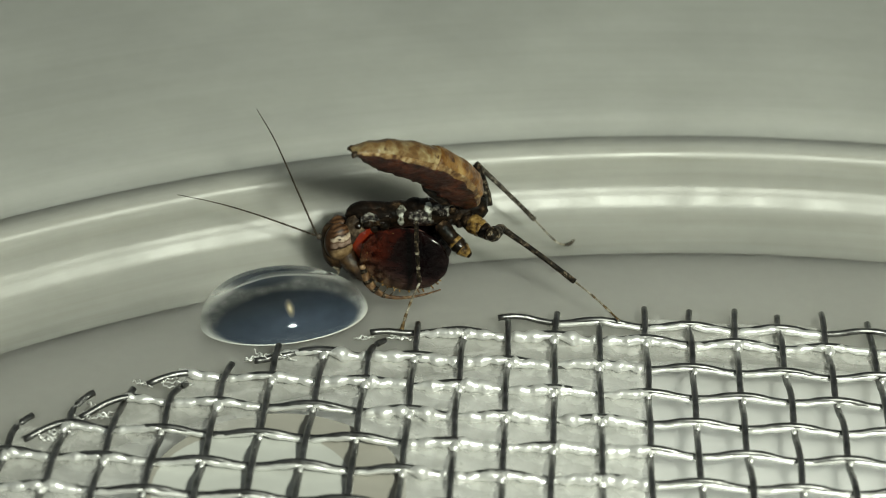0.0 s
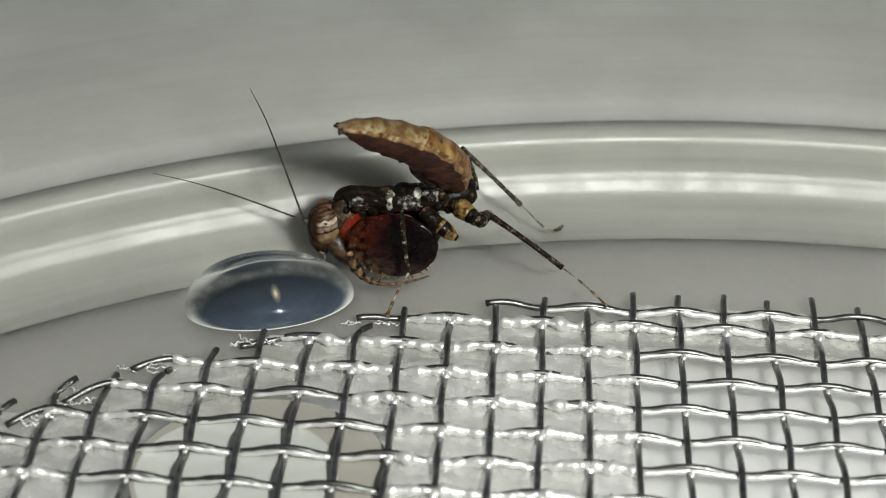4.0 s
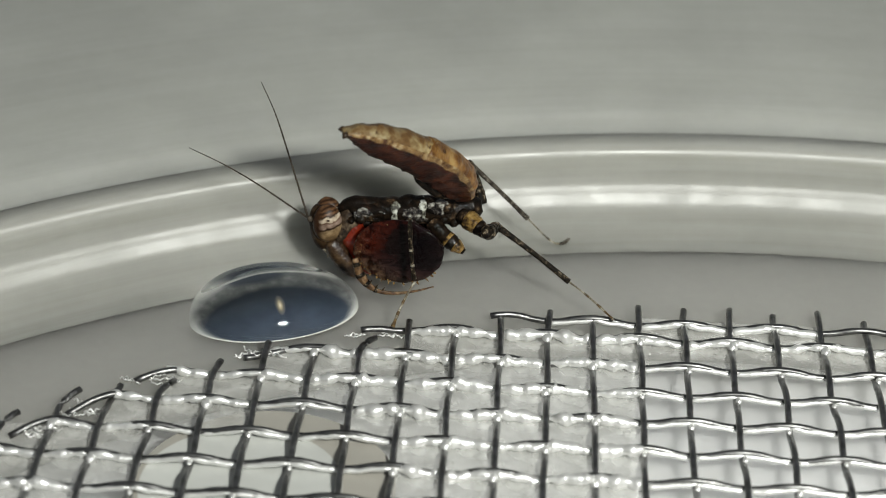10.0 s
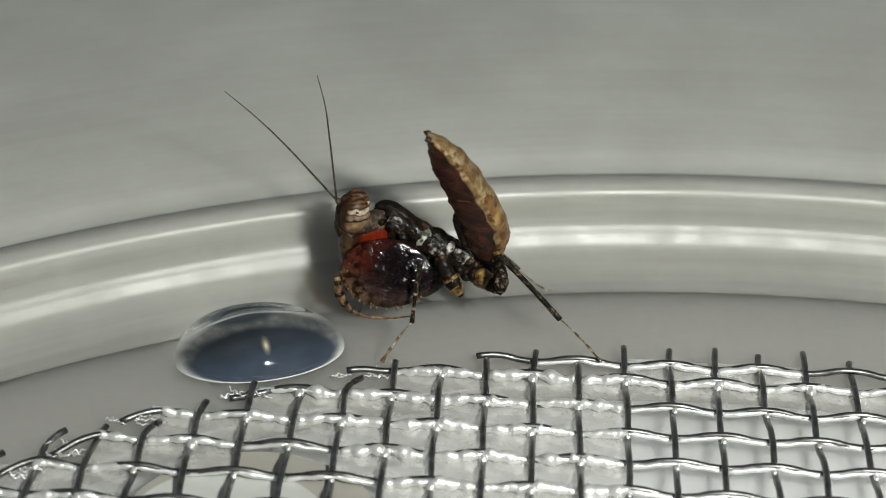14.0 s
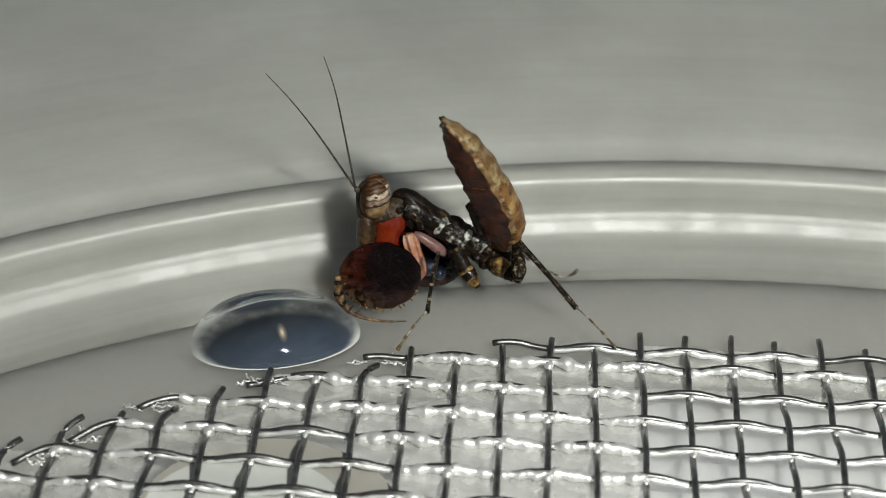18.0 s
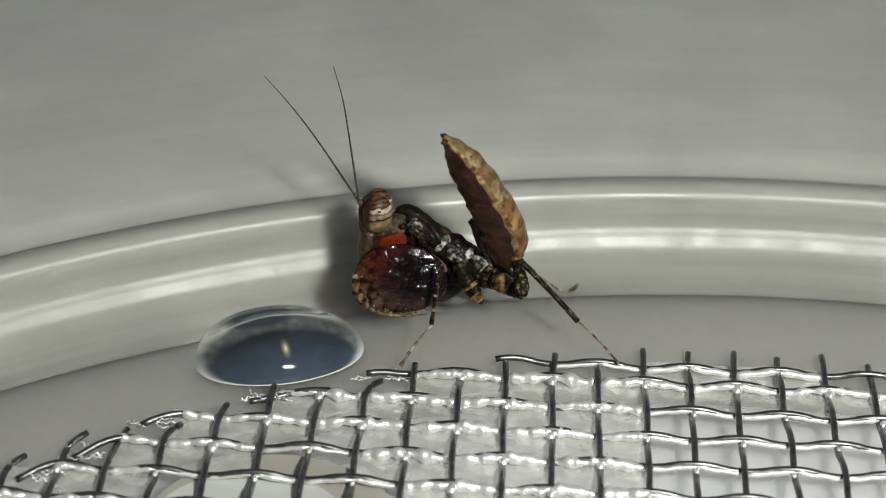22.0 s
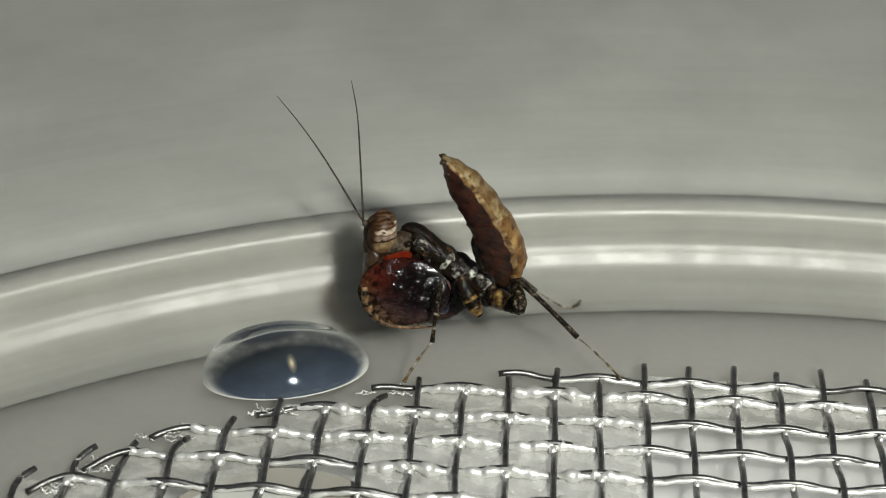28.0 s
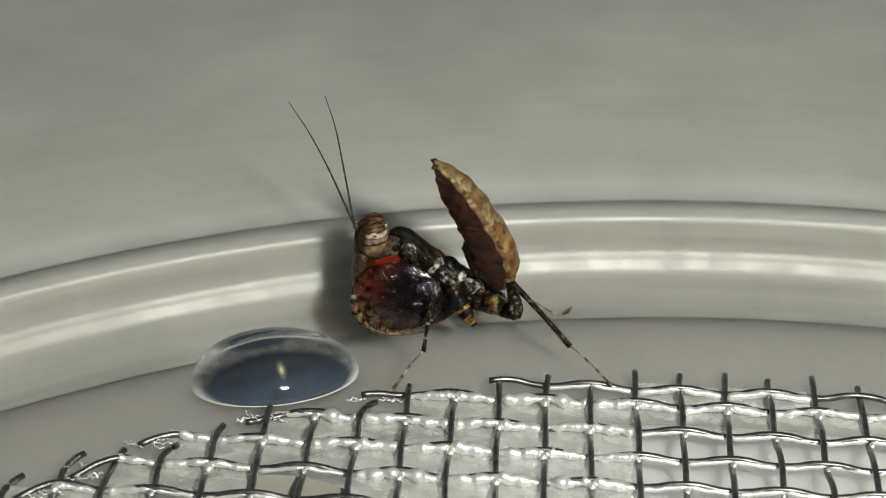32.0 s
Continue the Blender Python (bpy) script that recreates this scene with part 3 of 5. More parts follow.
# ---- hot glue in and under the screen ----
def glued(i, j):
    """Whether the mesh between wires i, i+1 and rows j, j-1 is filled."""
    x, y = (i + 0.5) * PITCH, (j - 0.5) * PITCH
    edge = SCREEN_R - math.hypot(x - SCX, y - SCY)
    if edge < 0.8:
        return 0
    c, s = math.cos(radians(MTURN)), math.sin(radians(MTURN))
    if math.hypot(MX + x * c - y * s - BARE_X, MY + x * s + y * c - BARE_Y) < BARE_R - 0.3:
        return 0
    if edge < (3.4 if i > -4 else 4.6) + 1.2 * noise.noise(Vector((i * 0.35, j * 0.35, 3))):
        return 1
    if -9.5 < i < -0.5 and j > -16:
        return 1
    return 0


glue = thing("hot_glue", "clear crinkled hot glue that fills the screen's edge", "glue", (MX, MY, MZ))
glue.rotation_euler = (0, 0, radians(MTURN))


def film(seed):
    bm = bmesh.new()
    n = 12

    def height(a, b):
        crease = noise.noise(Vector((a * 0.17, b * 0.22, seed * 3.7))) * 0.07 + noise.noise(Vector((a * 0.4, b * 0.6, seed * 5.1))) * 0.012
        return -0.17 + crease

    g = [[bm.verts.new(((a / n - 0.5) * 1.5, (b / n - 0.5) * 1.5, height(a, b))) for b in range(n + 1)] for a in range(n + 1)]
    for a in range(n):
        for b in range(n):
            bm.faces.new((g[a][b], g[a + 1][b], g[a + 1][b + 1], g[a][b + 1]))
    return finish("glue_film", bm, M_glue)


films = [film(s) for s in range(9)]


def bead_mesh(seed, uneven=1.0):
    """A wet streak of glue along one mesh width of a row wire."""
    bm = bmesh.new()
    n = 30
    pts, rad = [], []
    for a in range(n + 1):
        f = a / n
        pts.append(((f - 0.5) * 1.52, 0.05 * noise.noise(Vector((a * 0.13, seed * 5.3, 0))), 0.05 * noise.noise(Vector((a * 0.15, seed * 5.3, 4)))))
        rad.append(0.025 + max(0.0, 0.125 + 0.11 * uneven * noise.noise(Vector((a * 0.12, seed * 2.1, 9)))) * min(1, 5.0 * f + 0.3, 5.0 * (1 - f) + 0.3))
    tube(bm, pts, rad, 10)
    return finish("glue_bead", roughen(bm, 0.05 * uneven, 3.5, seed), M_bead)


def knot_mesh(seed):
    """A small drip of glue below a crossing of wires."""
    bm = bmesh.new()
    blob(bm, (0, 0, 0), (0.11, 0.17, 0.10), seed, 0.35, 14, 9)
    return finish("glue_knot", bm, M_bead)


bead_meshes, thin_beads = [bead_mesh(s) for s in range(16)], [bead_mesh(s, 0.25) for s in range(20, 28)]
knots = [knot_mesh(s) for s in range(6)]


def crossing(i, j):
    """Height of row j where column i crosses it."""
    return WAVE * (-1 if i % 2 else 1) * (-1 if j % 2 == 0 else 1)


for j in range(-15, 1):
    for i in range(-18, 19):
        filled = glued(i, j)
        near = -15 < i < 8 and j > -10
        row_y = j * PITCH - (0.36 * PITCH if j == 0 else 0)
        if filled:
            ob = new("glue_film", rnd.choice(films))
            ob.parent = glue
            ob.location = ((i + 0.5) * PITCH * MM, (j - 0.5) * PITCH * MM, 0)
        start = ROW_ENDS.get(j, (SCX / PITCH - chord(j, SCY), 0, 0))[0]
        if i > start + 0.4 and i + 1 < SCX / PITCH + chord(j, SCY) and (near or filled):
            inner = filled and -8 < i < 0 and j < 0
            slim = rnd.uniform(1.0, 1.25) if inner else (rnd.uniform(0.75, 0.95) if filled else rnd.uniform(0.52, 0.66))
            ob = new("glue_bead", rnd.choice(bead_meshes if filled and j < 0 else thin_beads))
            ob.parent = glue
            ob.location = ((i + 0.5) * PITCH * MM, (row_y - (rnd.uniform(0.045, 0.115) if filled and j < 0 else 0.075)) * MM, (rnd.uniform(-0.03, 0.02) if filled and j < 0 else -0.04) * MM)
            ob.rotation_euler = (0, -math.atan2(crossing(i + 1, j) - crossing(i, j), PITCH) * (0.75 if inner else 1.0), 0)
            ob.scale = (1, slim, slim)
        if (i + j) % 2 and near and i > start and SCREEN_R - math.hypot(i * PITCH - SCX, j * PITCH - SCY) > 0.5:
            ob = new("glue_knot", rnd.choice(knots))
            ob.parent = glue
            ob.location = ((i + rnd.uniform(-0.02, 0.05)) * PITCH * MM, (row_y - rnd.uniform(0.17, 0.22)) * MM, rnd.uniform(-0.02, 0.03) * MM)
            k = rnd.uniform(1.1, 1.6) if filled else rnd.uniform(0.65, 0.9)
            ob.scale = (k, k, k)


def strand_mesh(seed):
    """A thin curled thread of glue."""
    bm = bmesh.new()
    pts = [(0.07 * k * 0.55 - 0.25, 0.16 * noise.noise(Vector((k * 0.35, seed * 3.1, 0))), 0.10 * noise.noise(Vector((k * 0.35, seed * 3.1, 5)))) for k in range(16)]
    tube(bm, pts, [0.02 + 0.035 * abs(noise.noise(Vector((k * 0.5, seed * 7.7, 2)))) for k in range(16)], 7)
    return finish("glue_strand", bm, M_bead)


strands = [strand_mesh(s) for s in range(6)]
for k in range(-9, 0):
    end = ROW_ENDS.get(k, (SCX / PITCH - chord(k, SCY), 0.4, 0))[0] + 0.2
    drop_by = ROW_ENDS.get(k, (0, 0.4, 0))[1]
    for n in range(6):
        ob = new("glue_strand", rnd.choice(strands))
        ob.parent = glue
        ob.location = ((end * PITCH + rnd.uniform(-0.6, 0.9)) * MM, ((k - drop_by * rnd.uniform(0.3, 1.0)) * PITCH + rnd.uniform(-0.15, 0.1)) * MM, rnd.uniform(-0.12, 0.05) * MM)
        ob.rotation_euler = (0, 0, rnd.uniform(-0.5, 0.5))

# ---- the drop of water ----
bm = bmesh.new()
seg, rows_n = 96, 40
prev = None
for k in range(rows_n + 1):
    a = k / rows_n * math.pi / 2
    r, z = math.cos(a) ** 0.85 if k < rows_n else 0.0, math.sin(a)
    ring = []
    for q in range(seg):
        th = 2 * math.pi * q / seg
        wob = 1 + 0.012 * math.sin(2 * th + 0.6) + 0.010 * math.sin(3 * th)
        ring.append(bm.verts.new((DROP_A * r * wob * math.cos(th) - 0.32 * z ** 1.5, DROP_B * r * wob * math.sin(th) + 0.52 * z ** 1.5, z * 1.447)))
    if prev is None:
        base = [bm.verts.new((v.co.x * 0.985, v.co.y * 0.985, -0.2)) for v in ring]
        cap(bm, base)
        bridge(bm, base, ring)
    else:
        bridge(bm, prev, ring)
    prev = ring
bmesh.ops.remove_doubles(bm, verts=bm.verts, dist=1e-4)
drop = thing("water_drop", "large clear drop of water standing on the plastic floor", "water drop", (-4.85, -1.87, 0.0), bm=bm, materials=M_water)
drop.visible_shadow = False
drop.rotation_euler = (0, 0, radians(15.8))


def painted_disc(size, high, low):
    """A thin painted disc on the floor under the drop; size is its share of the drop's foot."""
    bm = bmesh.new()
    rings = [[bm.verts.new((DROP_A * size * math.cos(2 * math.pi * q / 72), DROP_B * size * math.sin(2 * math.pi * q / 72), z)) for q in range(72)] for z in (high, low)]
    bridge(bm, *rings)
    for ring in rings:
        cap(bm, ring)
    return bm


# bright crescents at the drop's ends, painted as a pale ring
part("caustic_ring", painted_disc(0.995, 0.006, -0.06), M_caustic_rim, drop, "pale ring painted for light focused at the drop's edge")
# carries the drop's dark inside as paint, not as refraction
part("drop_inside_disc", painted_disc(0.955, 0.012, -0.05), M_drop_inside, drop, "disc painted with the drop's dark inside, pale rim and reflection")
# added speck whose colour stands in for light focused through the water
glint = bmesh.new()
blob(glint, (0.16, 0.20, 0.0), (0.17, 0.50, 0.03), 3, 0.15, 24, 16)
part("glint_speck", glint, M_glint, drop, "small yellowish speck painted for the drop's caustic glint")

# ---- the mantis ----
mantis = thing("mantis", "small brown and black mantis nymph with a raised abdomen", "insect")
mantis.rotation_euler = (radians(-6), 0, 0)
PARTS = {}


def limb(name, key, bm, materials, label="", parent=None):
    """A part whose mesh is drawn about its joint."""
    PARTS[key] = part(name, bm, materials, parent or mantis, label)
    return PARTS[key]


def rel(pivot, *flat):
    """Points x, z (y = 0) of the reference stance, taken from the joint."""
    it = list(flat)
    return [(it[i] - pivot[0], 0.0, it[i + 1] - pivot[2]) for i in range(0, len(it), 2)]


# abdomen: a leaf-like blade, tan above its side ridge and rusty below
pv = (2.880, 0.000, 2.466)
back = curve(rel(pv, 2.86, 2.36, 3.15, 2.94, 3.13, 3.74, 2.73, 4.61, 2.11, 5.57, 1.46, 6.41, 0.81, 6.90, 0.34, 7.04), 41)
belly = curve(rel(pv, 2.25, 2.35, 1.88, 3.00, 1.59, 3.71, 1.27, 4.37, 0.93, 5.11, 0.59, 5.76, 0.37, 6.45, 0.28, 6.95), 41)


def leant(points):
    """The blade leans out from the rim, the more the higher."""
    return [Vector(p) + Vector((0, -0.497, 0.299)) * max(0, p[2] + 0.1) for p in points]


back, belly = leant(back), leant(belly)
hinge = (back[18] + belly[18]) / 2


def abdomen_piece(first, last, origin, inset):
    """The rings first to last of the blade, about origin; inset draws its first ring in, to slip under its neighbour."""
    bm = bmesh.new()
    prev = None
    for k in range(first, last + 1):
        s = k / 40
        d, v = back[k] - origin, belly[k] - origin
        seg_phase = (s * 8) % 1.0
        jag = 0.10 * (seg_phase ** 2) * min(1, 4 * (1 - s))
        out = (d - v).normalized()
        d += out * (jag * 0.7 - (inset if k == first else 0))
        v -= out * (jag - (inset if k == first else 0))
        thick = 0.62 * math.sin(math.pi * min(0.5, 0.12 + s * 0.9)) * (1 - max(0, s - 0.55) / 0.45 * 0.62) * (0.97 + 0.06 * seg_phase)
        ridge = 0.62 + 0.05 * math.sin(seg_phase * math.pi)
        ring = []
        for f, y in ((1.0, 0.0), (0.96, -0.40), (0.88, -0.72), (0.78, -0.93), (ridge, -1.04), (ridge - 0.08, -0.98), (0.36, -0.70), (0.14, -0.34), (0.0, 0.0),
                     (0.14, 0.34), (0.36, 0.70), (ridge, 1.04), (0.78, 0.93), (0.88, 0.72), (0.96, 0.40)):
            ring.append(bm.verts.new(v + (d - v) * f + Vector((0, y * (thick - (inset if k == first else 0)), 0))))
        if prev:
            n = len(ring)
            for i in range(n):
                f = bm.faces.new((prev[i], prev[(i + 1) % n], ring[(i + 1) % n], ring[i]))
                f.material_index = (2 if i == 3 else 0) if i < 4 or i > 10 else 1
        else:
            cap(bm, ring, 1)
        prev = ring
    cap(bm, prev)
    bmesh.ops.subdivide_edges(bm, edges=bm.edges[:], cuts=1, use_grid_fill=True)
    bmesh.ops.recalc_face_normals(bm, faces=bm.faces)
    return roughen(bm, 0.04, 3.0, 7)


flap = bmesh.new()
p = rel(pv, 1.39, 4.04, 1.56, 3.60, 1.80, 3.04, 2.01, 2.62)
tube(flap, curve(leant([(x, 0.25, z) for x, y, z in p]), 11), [0.05, 0.12, 0.17, 0.2, 0.22, 0.24, 0.25, 0.25, 0.24, 0.2, 0.1], 10, 0.6)
abdomen = limb("abdomen", "abdomen", abdomen_piece(0, 20, Vector(), 0.0), [M_tan, M_rust, M_ridge], "tan and rust-brown upturned abdomen with a jagged edge")
abdomen_end = limb("abdomen_end", "abdomen_end", abdomen_piece(18, 40, hinge, 0.05), [M_tan_end, M_rust, M_ridge], "greyish tan pointed end of the abdomen", abdomen)
part("wing_bud", roughen(flap, 0.03, 3.0, 8), M_mottled, abdomen, "dark wing bud with pale veins")
for dy in (-0.13, 0.13):
    bm = bmesh.new()
    p = rel(pv, 0.46, 6.86, 0.32, 6.99, 0.24, 6.97)
    tube(bm, [Vector((0, dy * (1 + 0.6 * i), 0)) + q - hinge for i, q in enumerate(leant(p))], [0.12, 0.10, 0.04], 7)
    part("cercus", bm, M_tip, abdomen_end, "short black cercus")

# thorax
pv = (1.303, 0.000, 2.898)
spine = curve(rel(pv, -1.06, 4.23, -0.58, 4.04, -0.02, 3.63, 0.49, 3.26, 0.99, 2.93, 1.58, 2.50, 2.10, 2.11, 2.59, 1.82, 2.89, 1.65), 33)
rad_t = [0.06, 0.15, 0.22, 0.29, 0.35, 0.38, 0.40, 0.45, 0.46, 0.46, 0.47, 0.48, 0.47, 0.44, 0.46, 0.47, 0.48, 0.49, 0.50, 0.50, 0.48, 0.50, 0.52, 0.53, 0.53, 0.52, 0.50, 0.47, 0.44, 0.40, 0.35, 0.28, 0.18]
bm = bmesh.new()
tube(bm, spine, rad_t, 18, 0.95)
bmesh.ops.subdivide_edges(bm, edges=bm.edges[:], cuts=1, use_grid_fill=True)
bmesh.ops.recalc_face_normals(bm, faces=bm.faces)
roughen(bm, 0.035, 3.0, 2)
SKIN = [BVHTree.FromBMesh(bm)]
thorax = limb("thorax", "thorax", bm, M_mottled, "black and grey mottled thorax with white bands")
ridge_line = curve(rel(pv, -1.05, 4.44, -0.59, 4.45, 0.05, 4.01, 0.67, 3.54, 1.30, 3.15, 2.00, 2.66, 2.48, 2.29), 41)
for a, b, thick in ((0, 18, 0.18), (20, 27, 0.20), (28, 38, 0.18)):
    bm = bmesh.new()
    n = b - a
    tube(bm, [(p.x, 0, p.z - 0.05) for p in ridge_line[a:b + 1]], [0.03 + thick * math.sin(math.pi * min(0.96, 0.05 + 0.9 * k / n)) ** 0.8 for k in range(n + 1)], 14, 1.3)
    bmesh.ops.subdivide_edges(bm, edges=bm.edges[:], cuts=1, use_grid_fill=True)
    SKIN.append(BVHTree.FromBMesh(roughen(bm, 0.02, 2.5, a)))
    part("back_plate", bm, M_black, thorax, "black back plate")
bm = bmesh.new()
lumps = rel(pv, -0.54, 3.83, -0.83, 3.99, -0.15, 3.41)
for (x, y, z), s in zip(lumps, (0.20, 0.14, 0.19)):
    blob(bm, (x, -0.34, z), (s, 0.22, s * 0.9), int(s * 50), 0.25, 14, 9)
part("side_lobe", bm, M_mottled, thorax)


def patch(line, halves, lift, seed):
    """A thin scale that follows the flank of the thorax along a line of x and z."""
    line = curve(line, len(halves))
    bm, across, last, tops, backs = bmesh.new(), 7, -0.4, [], []
    for i, (p, w) in enumerate(zip(line, halves)):
        d = line[min(i + 1, len(line) - 1)] - line[max(i - 1, 0)]
        side = Vector((-d.z, 0, d.x)).normalized()
        top, low = [], []
        for k in range(across):
            f = 2 * k / (across - 1) - 1
            q = p + side * (f * w * (1 + 0.5 * noise.noise(Vector((i * 0.7, f * 1.5, seed)))))
            found = [h[0].y for h in (tree.ray_cast(Vector((q.x, -3, q.z)), Vector((0, 1, 0))) for tree in SKIN) if h[0]]
            last = min(found) if found else last
            rim = max(abs(f), abs(2 * i / (len(line) - 1) - 1))
            top.append(bm.verts.new((q.x, last - lift * (1 - rim ** 4), q.z)))
            low.append(bm.verts.new((q.x, last + 0.05, q.z)))
        tops.append(top)
        backs.append(low[::-1])
    for rows in (tops, backs):
        for a, b in zip(rows, rows[1:]):
            for k in range(across - 1):
                bm.faces.new((a[k], a[k + 1], b[k + 1], b[k]))
    loop = tops[0] + [r[-1] for r in tops[1:]] + tops[-1][-2::-1] + [r[0] for r in tops[-2:0:-1]]
    base = [r[::-1] for r in backs]
    loop_low = base[0] + [r[-1] for r in base[1:]] + base[-1][-2::-1] + [r[0] for r in base[-2:0:-1]]
    bridge(bm, loop, loop_low)
    return bm


for seed, points, halves in ((1, rel(pv, 0.72, 3.60, 0.58, 3.42, 0.42, 3.24, 0.26, 3.06), (0.05, 0.12, 0.15, 0.13, 0.08, 0.07, 0.10, 0.11, 0.08, 0.03)),
                             (2, rel(pv, 1.52, 3.16, 1.42, 2.98, 1.30, 2.78, 1.14, 2.58), (0.03, 0.09, 0.13, 0.15, 0.14, 0.10, 0.08, 0.07, 0.05, 0.02))):
    part("pale_band", patch(points, halves, 0.025, seed), M_pale, thorax, "pale grey-green band")
for seed, points, halves in ((3, rel(pv, -0.78, 4.00, -0.62, 3.86, -0.46, 3.78), (0.02, 0.06, 0.08, 0.07, 0.05, 0.02)), (4, rel(pv, -0.20, 3.62, -0.10, 3.50, -0.02, 3.44), (0.02, 0.05, 0.06, 0.05, 0.03, 0.01)),
                             (5, rel(pv, 0.90, 3.10, 1.02, 2.90, 1.16, 2.74), (0.02, 0.07, 0.10, 0.11, 0.08, 0.03)), (6, rel(pv, 1.66, 2.72, 1.86, 2.56, 2.04, 2.42), (0.03, 0.10, 0.13, 0.14, 0.10, 0.04)),
                             (7, rel(pv, 0.10, 3.72, 0.20, 3.62, 0.26, 3.50), (0.01, 0.03, 0.04, 0.03, 0.02, 0.01))):
    part("flank_scale", patch(points, halves, 0.03, seed), M_silver, thorax, "silvery veined scale")
for seed, first, last, wide in ((8, 1, 17, 0.17), (9, 20, 26, 0.16), (10, 29, 37, 0.15)):
    edge = [Vector((p.x - 0.10, 0, p.z - 0.17)) for p in ridge_line[first:last + 1]]
    n = len(edge)
    part("back_scale", patch(edge, [0.02 + wide * math.sin(math.pi * (0.06 + 0.88 * k / (n - 1))) ** 0.6 for k in range(n)], 0.03, seed), M_black, thorax, "smooth black scale of the back")
bm = bmesh.new()
tube(bm, curve([(x, -0.02, z) for x, y, z in rel(pv, -0.92, 3.86, -0.62, 3.52, -0.30, 3.14)], 9), [0.12, 0.18, 0.21, 0.22, 0.22, 0.22, 0.20, 0.17, 0.1], 12)
part("side_plate", roughen(bm, 0.04, 3.0, 9), M_black, thorax, "black plate between breast and back")
bm = bmesh.new()
p = rel(pv, -0.92, 3.92, -1.18, 3.36, -1.36, 2.70, -1.24, 2.11, -0.96, 1.73)
tube(bm, curve([(x, -0.06, z) for x, y, z in p], 15), [0.3, 0.44, 0.5, 0.54, 0.52, 0.47, 0.46, 0.5, 0.55, 0.56, 0.52, 0.48, 0.42, 0.34, 0.2], 20, 0.8)
bmesh.ops.subdivide_edges(bm, edges=bm.edges[:], cuts=1, use_grid_fill=True)
roughen(bm, 0.07, 1.2, 3)
part("breast", bm, M_red, thorax, "glossy red breast plate")
bm = bmesh.new()
p = rel(pv, -1.90, 3.80, -1.97, 3.20, -1.97, 2.56, -1.78, 2.01)
tube(bm, curve([(x, -0.12, z) for x, y, z in p], 13), [0.24, 0.30, 0.34, 0.36, 0.36, 0.36, 0.36, 0.35, 0.34, 0.32, 0.28, 0.22, 0.1], 14, 1.1)
part("flank_plate", roughen(bm, 0.03, 2.0, 5), M_gold, thorax, "gold-brown plate beside the red breast")
bm = bmesh.new()
p = rel(pv, -0.40, 3.07, 0.11, 2.70, 0.62, 2.24)
tube(bm, curve([(x, -0.20, z) for x, y, z in p], 9), [0.08, 0.14, 0.17, 0.18, 0.19, 0.2, 0.2, 0.18, 0.1], 12)
part("fore_coxa", bm, M_lilac, thorax, "pale lilac fore coxa of the far side")
bm = bmesh.new()
for (x, y, z), r in zip(rel(pv, 0.01, 1.76, 0.36, 1.55), (0.36, 0.28)):
    blob(bm, (x, -0.15, z), (r, 0.3, r * 0.85), 3, 0.15, 18, 12)
part("fore_trochanter", bm, M_blue, thorax, "glossy blue-black joint of the fore leg")
bm = bmesh.new()
tube(bm, curve([(x, -0.05, z) for x, y, z in rel(pv, -1.71, 3.66, -1.20, 3.84, -0.66, 4.06)], 9), [0.30, 0.35, 0.38, 0.40, 0.41, 0.41, 0.40, 0.36, 0.28], 16)
part("neck", roughen(bm, 0.06, 3.0, 4), M_neck, thorax, "tan wrinkled neck")
bm = bmesh.new()
for k, (x, y, z) in enumerate(rel(pv, 2.01, 2.45, 1.67, 2.18, 2.26, 1.98, 1.91, 1.89)):
    blob(bm, (x, -0.42, z), (0.20, 0.16, 0.15), k, 0.3, 12, 8)
part("wing_pad", bm, M_mottled, thorax, "pale-veined wing pad")
for (a, b, c), wide in ((rel(pv, -0.64, 4.12, -0.37, 3.96, -0.06, 3.71), 0.17), (rel(pv, 0.72, 3.22, 0.99, 2.89, 1.27, 2.56), 0.25), (rel(pv, 1.50, 2.86, 1.81, 2.61, 2.17, 2.36), 0.26)):
    bm = bmesh.new()
    line = curve([a, b, c], 11)
    tube(bm, [(q.x, -0.36, q.z) for q in line], [0.03 + wide * math.sin(math.pi * (0.08 + 0.84 * k / 10)) for k in range(11)], 14, 0.6)
    bmesh.ops.subdivide_edges(bm, edges=bm.edges[:], cuts=1, use_grid_fill=True)
    part("wing_pad", roughen(bm, 0.07, 3.5, int(wide * 100)), M_silver, thorax, "silvery veined wing pad")

# head
pv = (-1.696, 0.000, 4.219)
bm = bmesh.new()
blob(bm, rel(pv, -1.94, 4.13)[0], (0.42, 0.50, 0.70), 1, 0.08, 22, 14)
p = rel(pv, -1.90, 4.00, -1.92, 3.60, -1.90, 3.16)
tube(bm, curve([(x, 0, z) for x, y, z in p], 9), [0.40, 0.44, 0.45, 0.44, 0.42, 0.38, 0.33, 0.27, 0.16], 16, 0.95)
head = limb("head", "head", bm, M_brown, "brown head with large striped eyes")
for side in (-1, 1):
    bm = bmesh.new()
    blob(bm, (0, 0, 0), (0.50, 0.36, 0.68), 2 + side, 0.03, 28, 18)
    x, y, z = rel(pv, -1.70, 4.26)[0]
    ob = part("eye", bm, M_eye, head, "cream compound eye with brown stripes", (x, 0.32 * side, z))
    ob.rotation_euler = (0, radians(8), radians(-12 * side))
bm = bmesh.new()
for x, y, z in rel(pv, -1.62, 4.49):
    blob(bm, (x, -0.655, z), (0.05, 0.03, 0.035), 5, 0.3, 10, 7)
part("pupil", bm, M_tip, head, "dark spot of the eye")
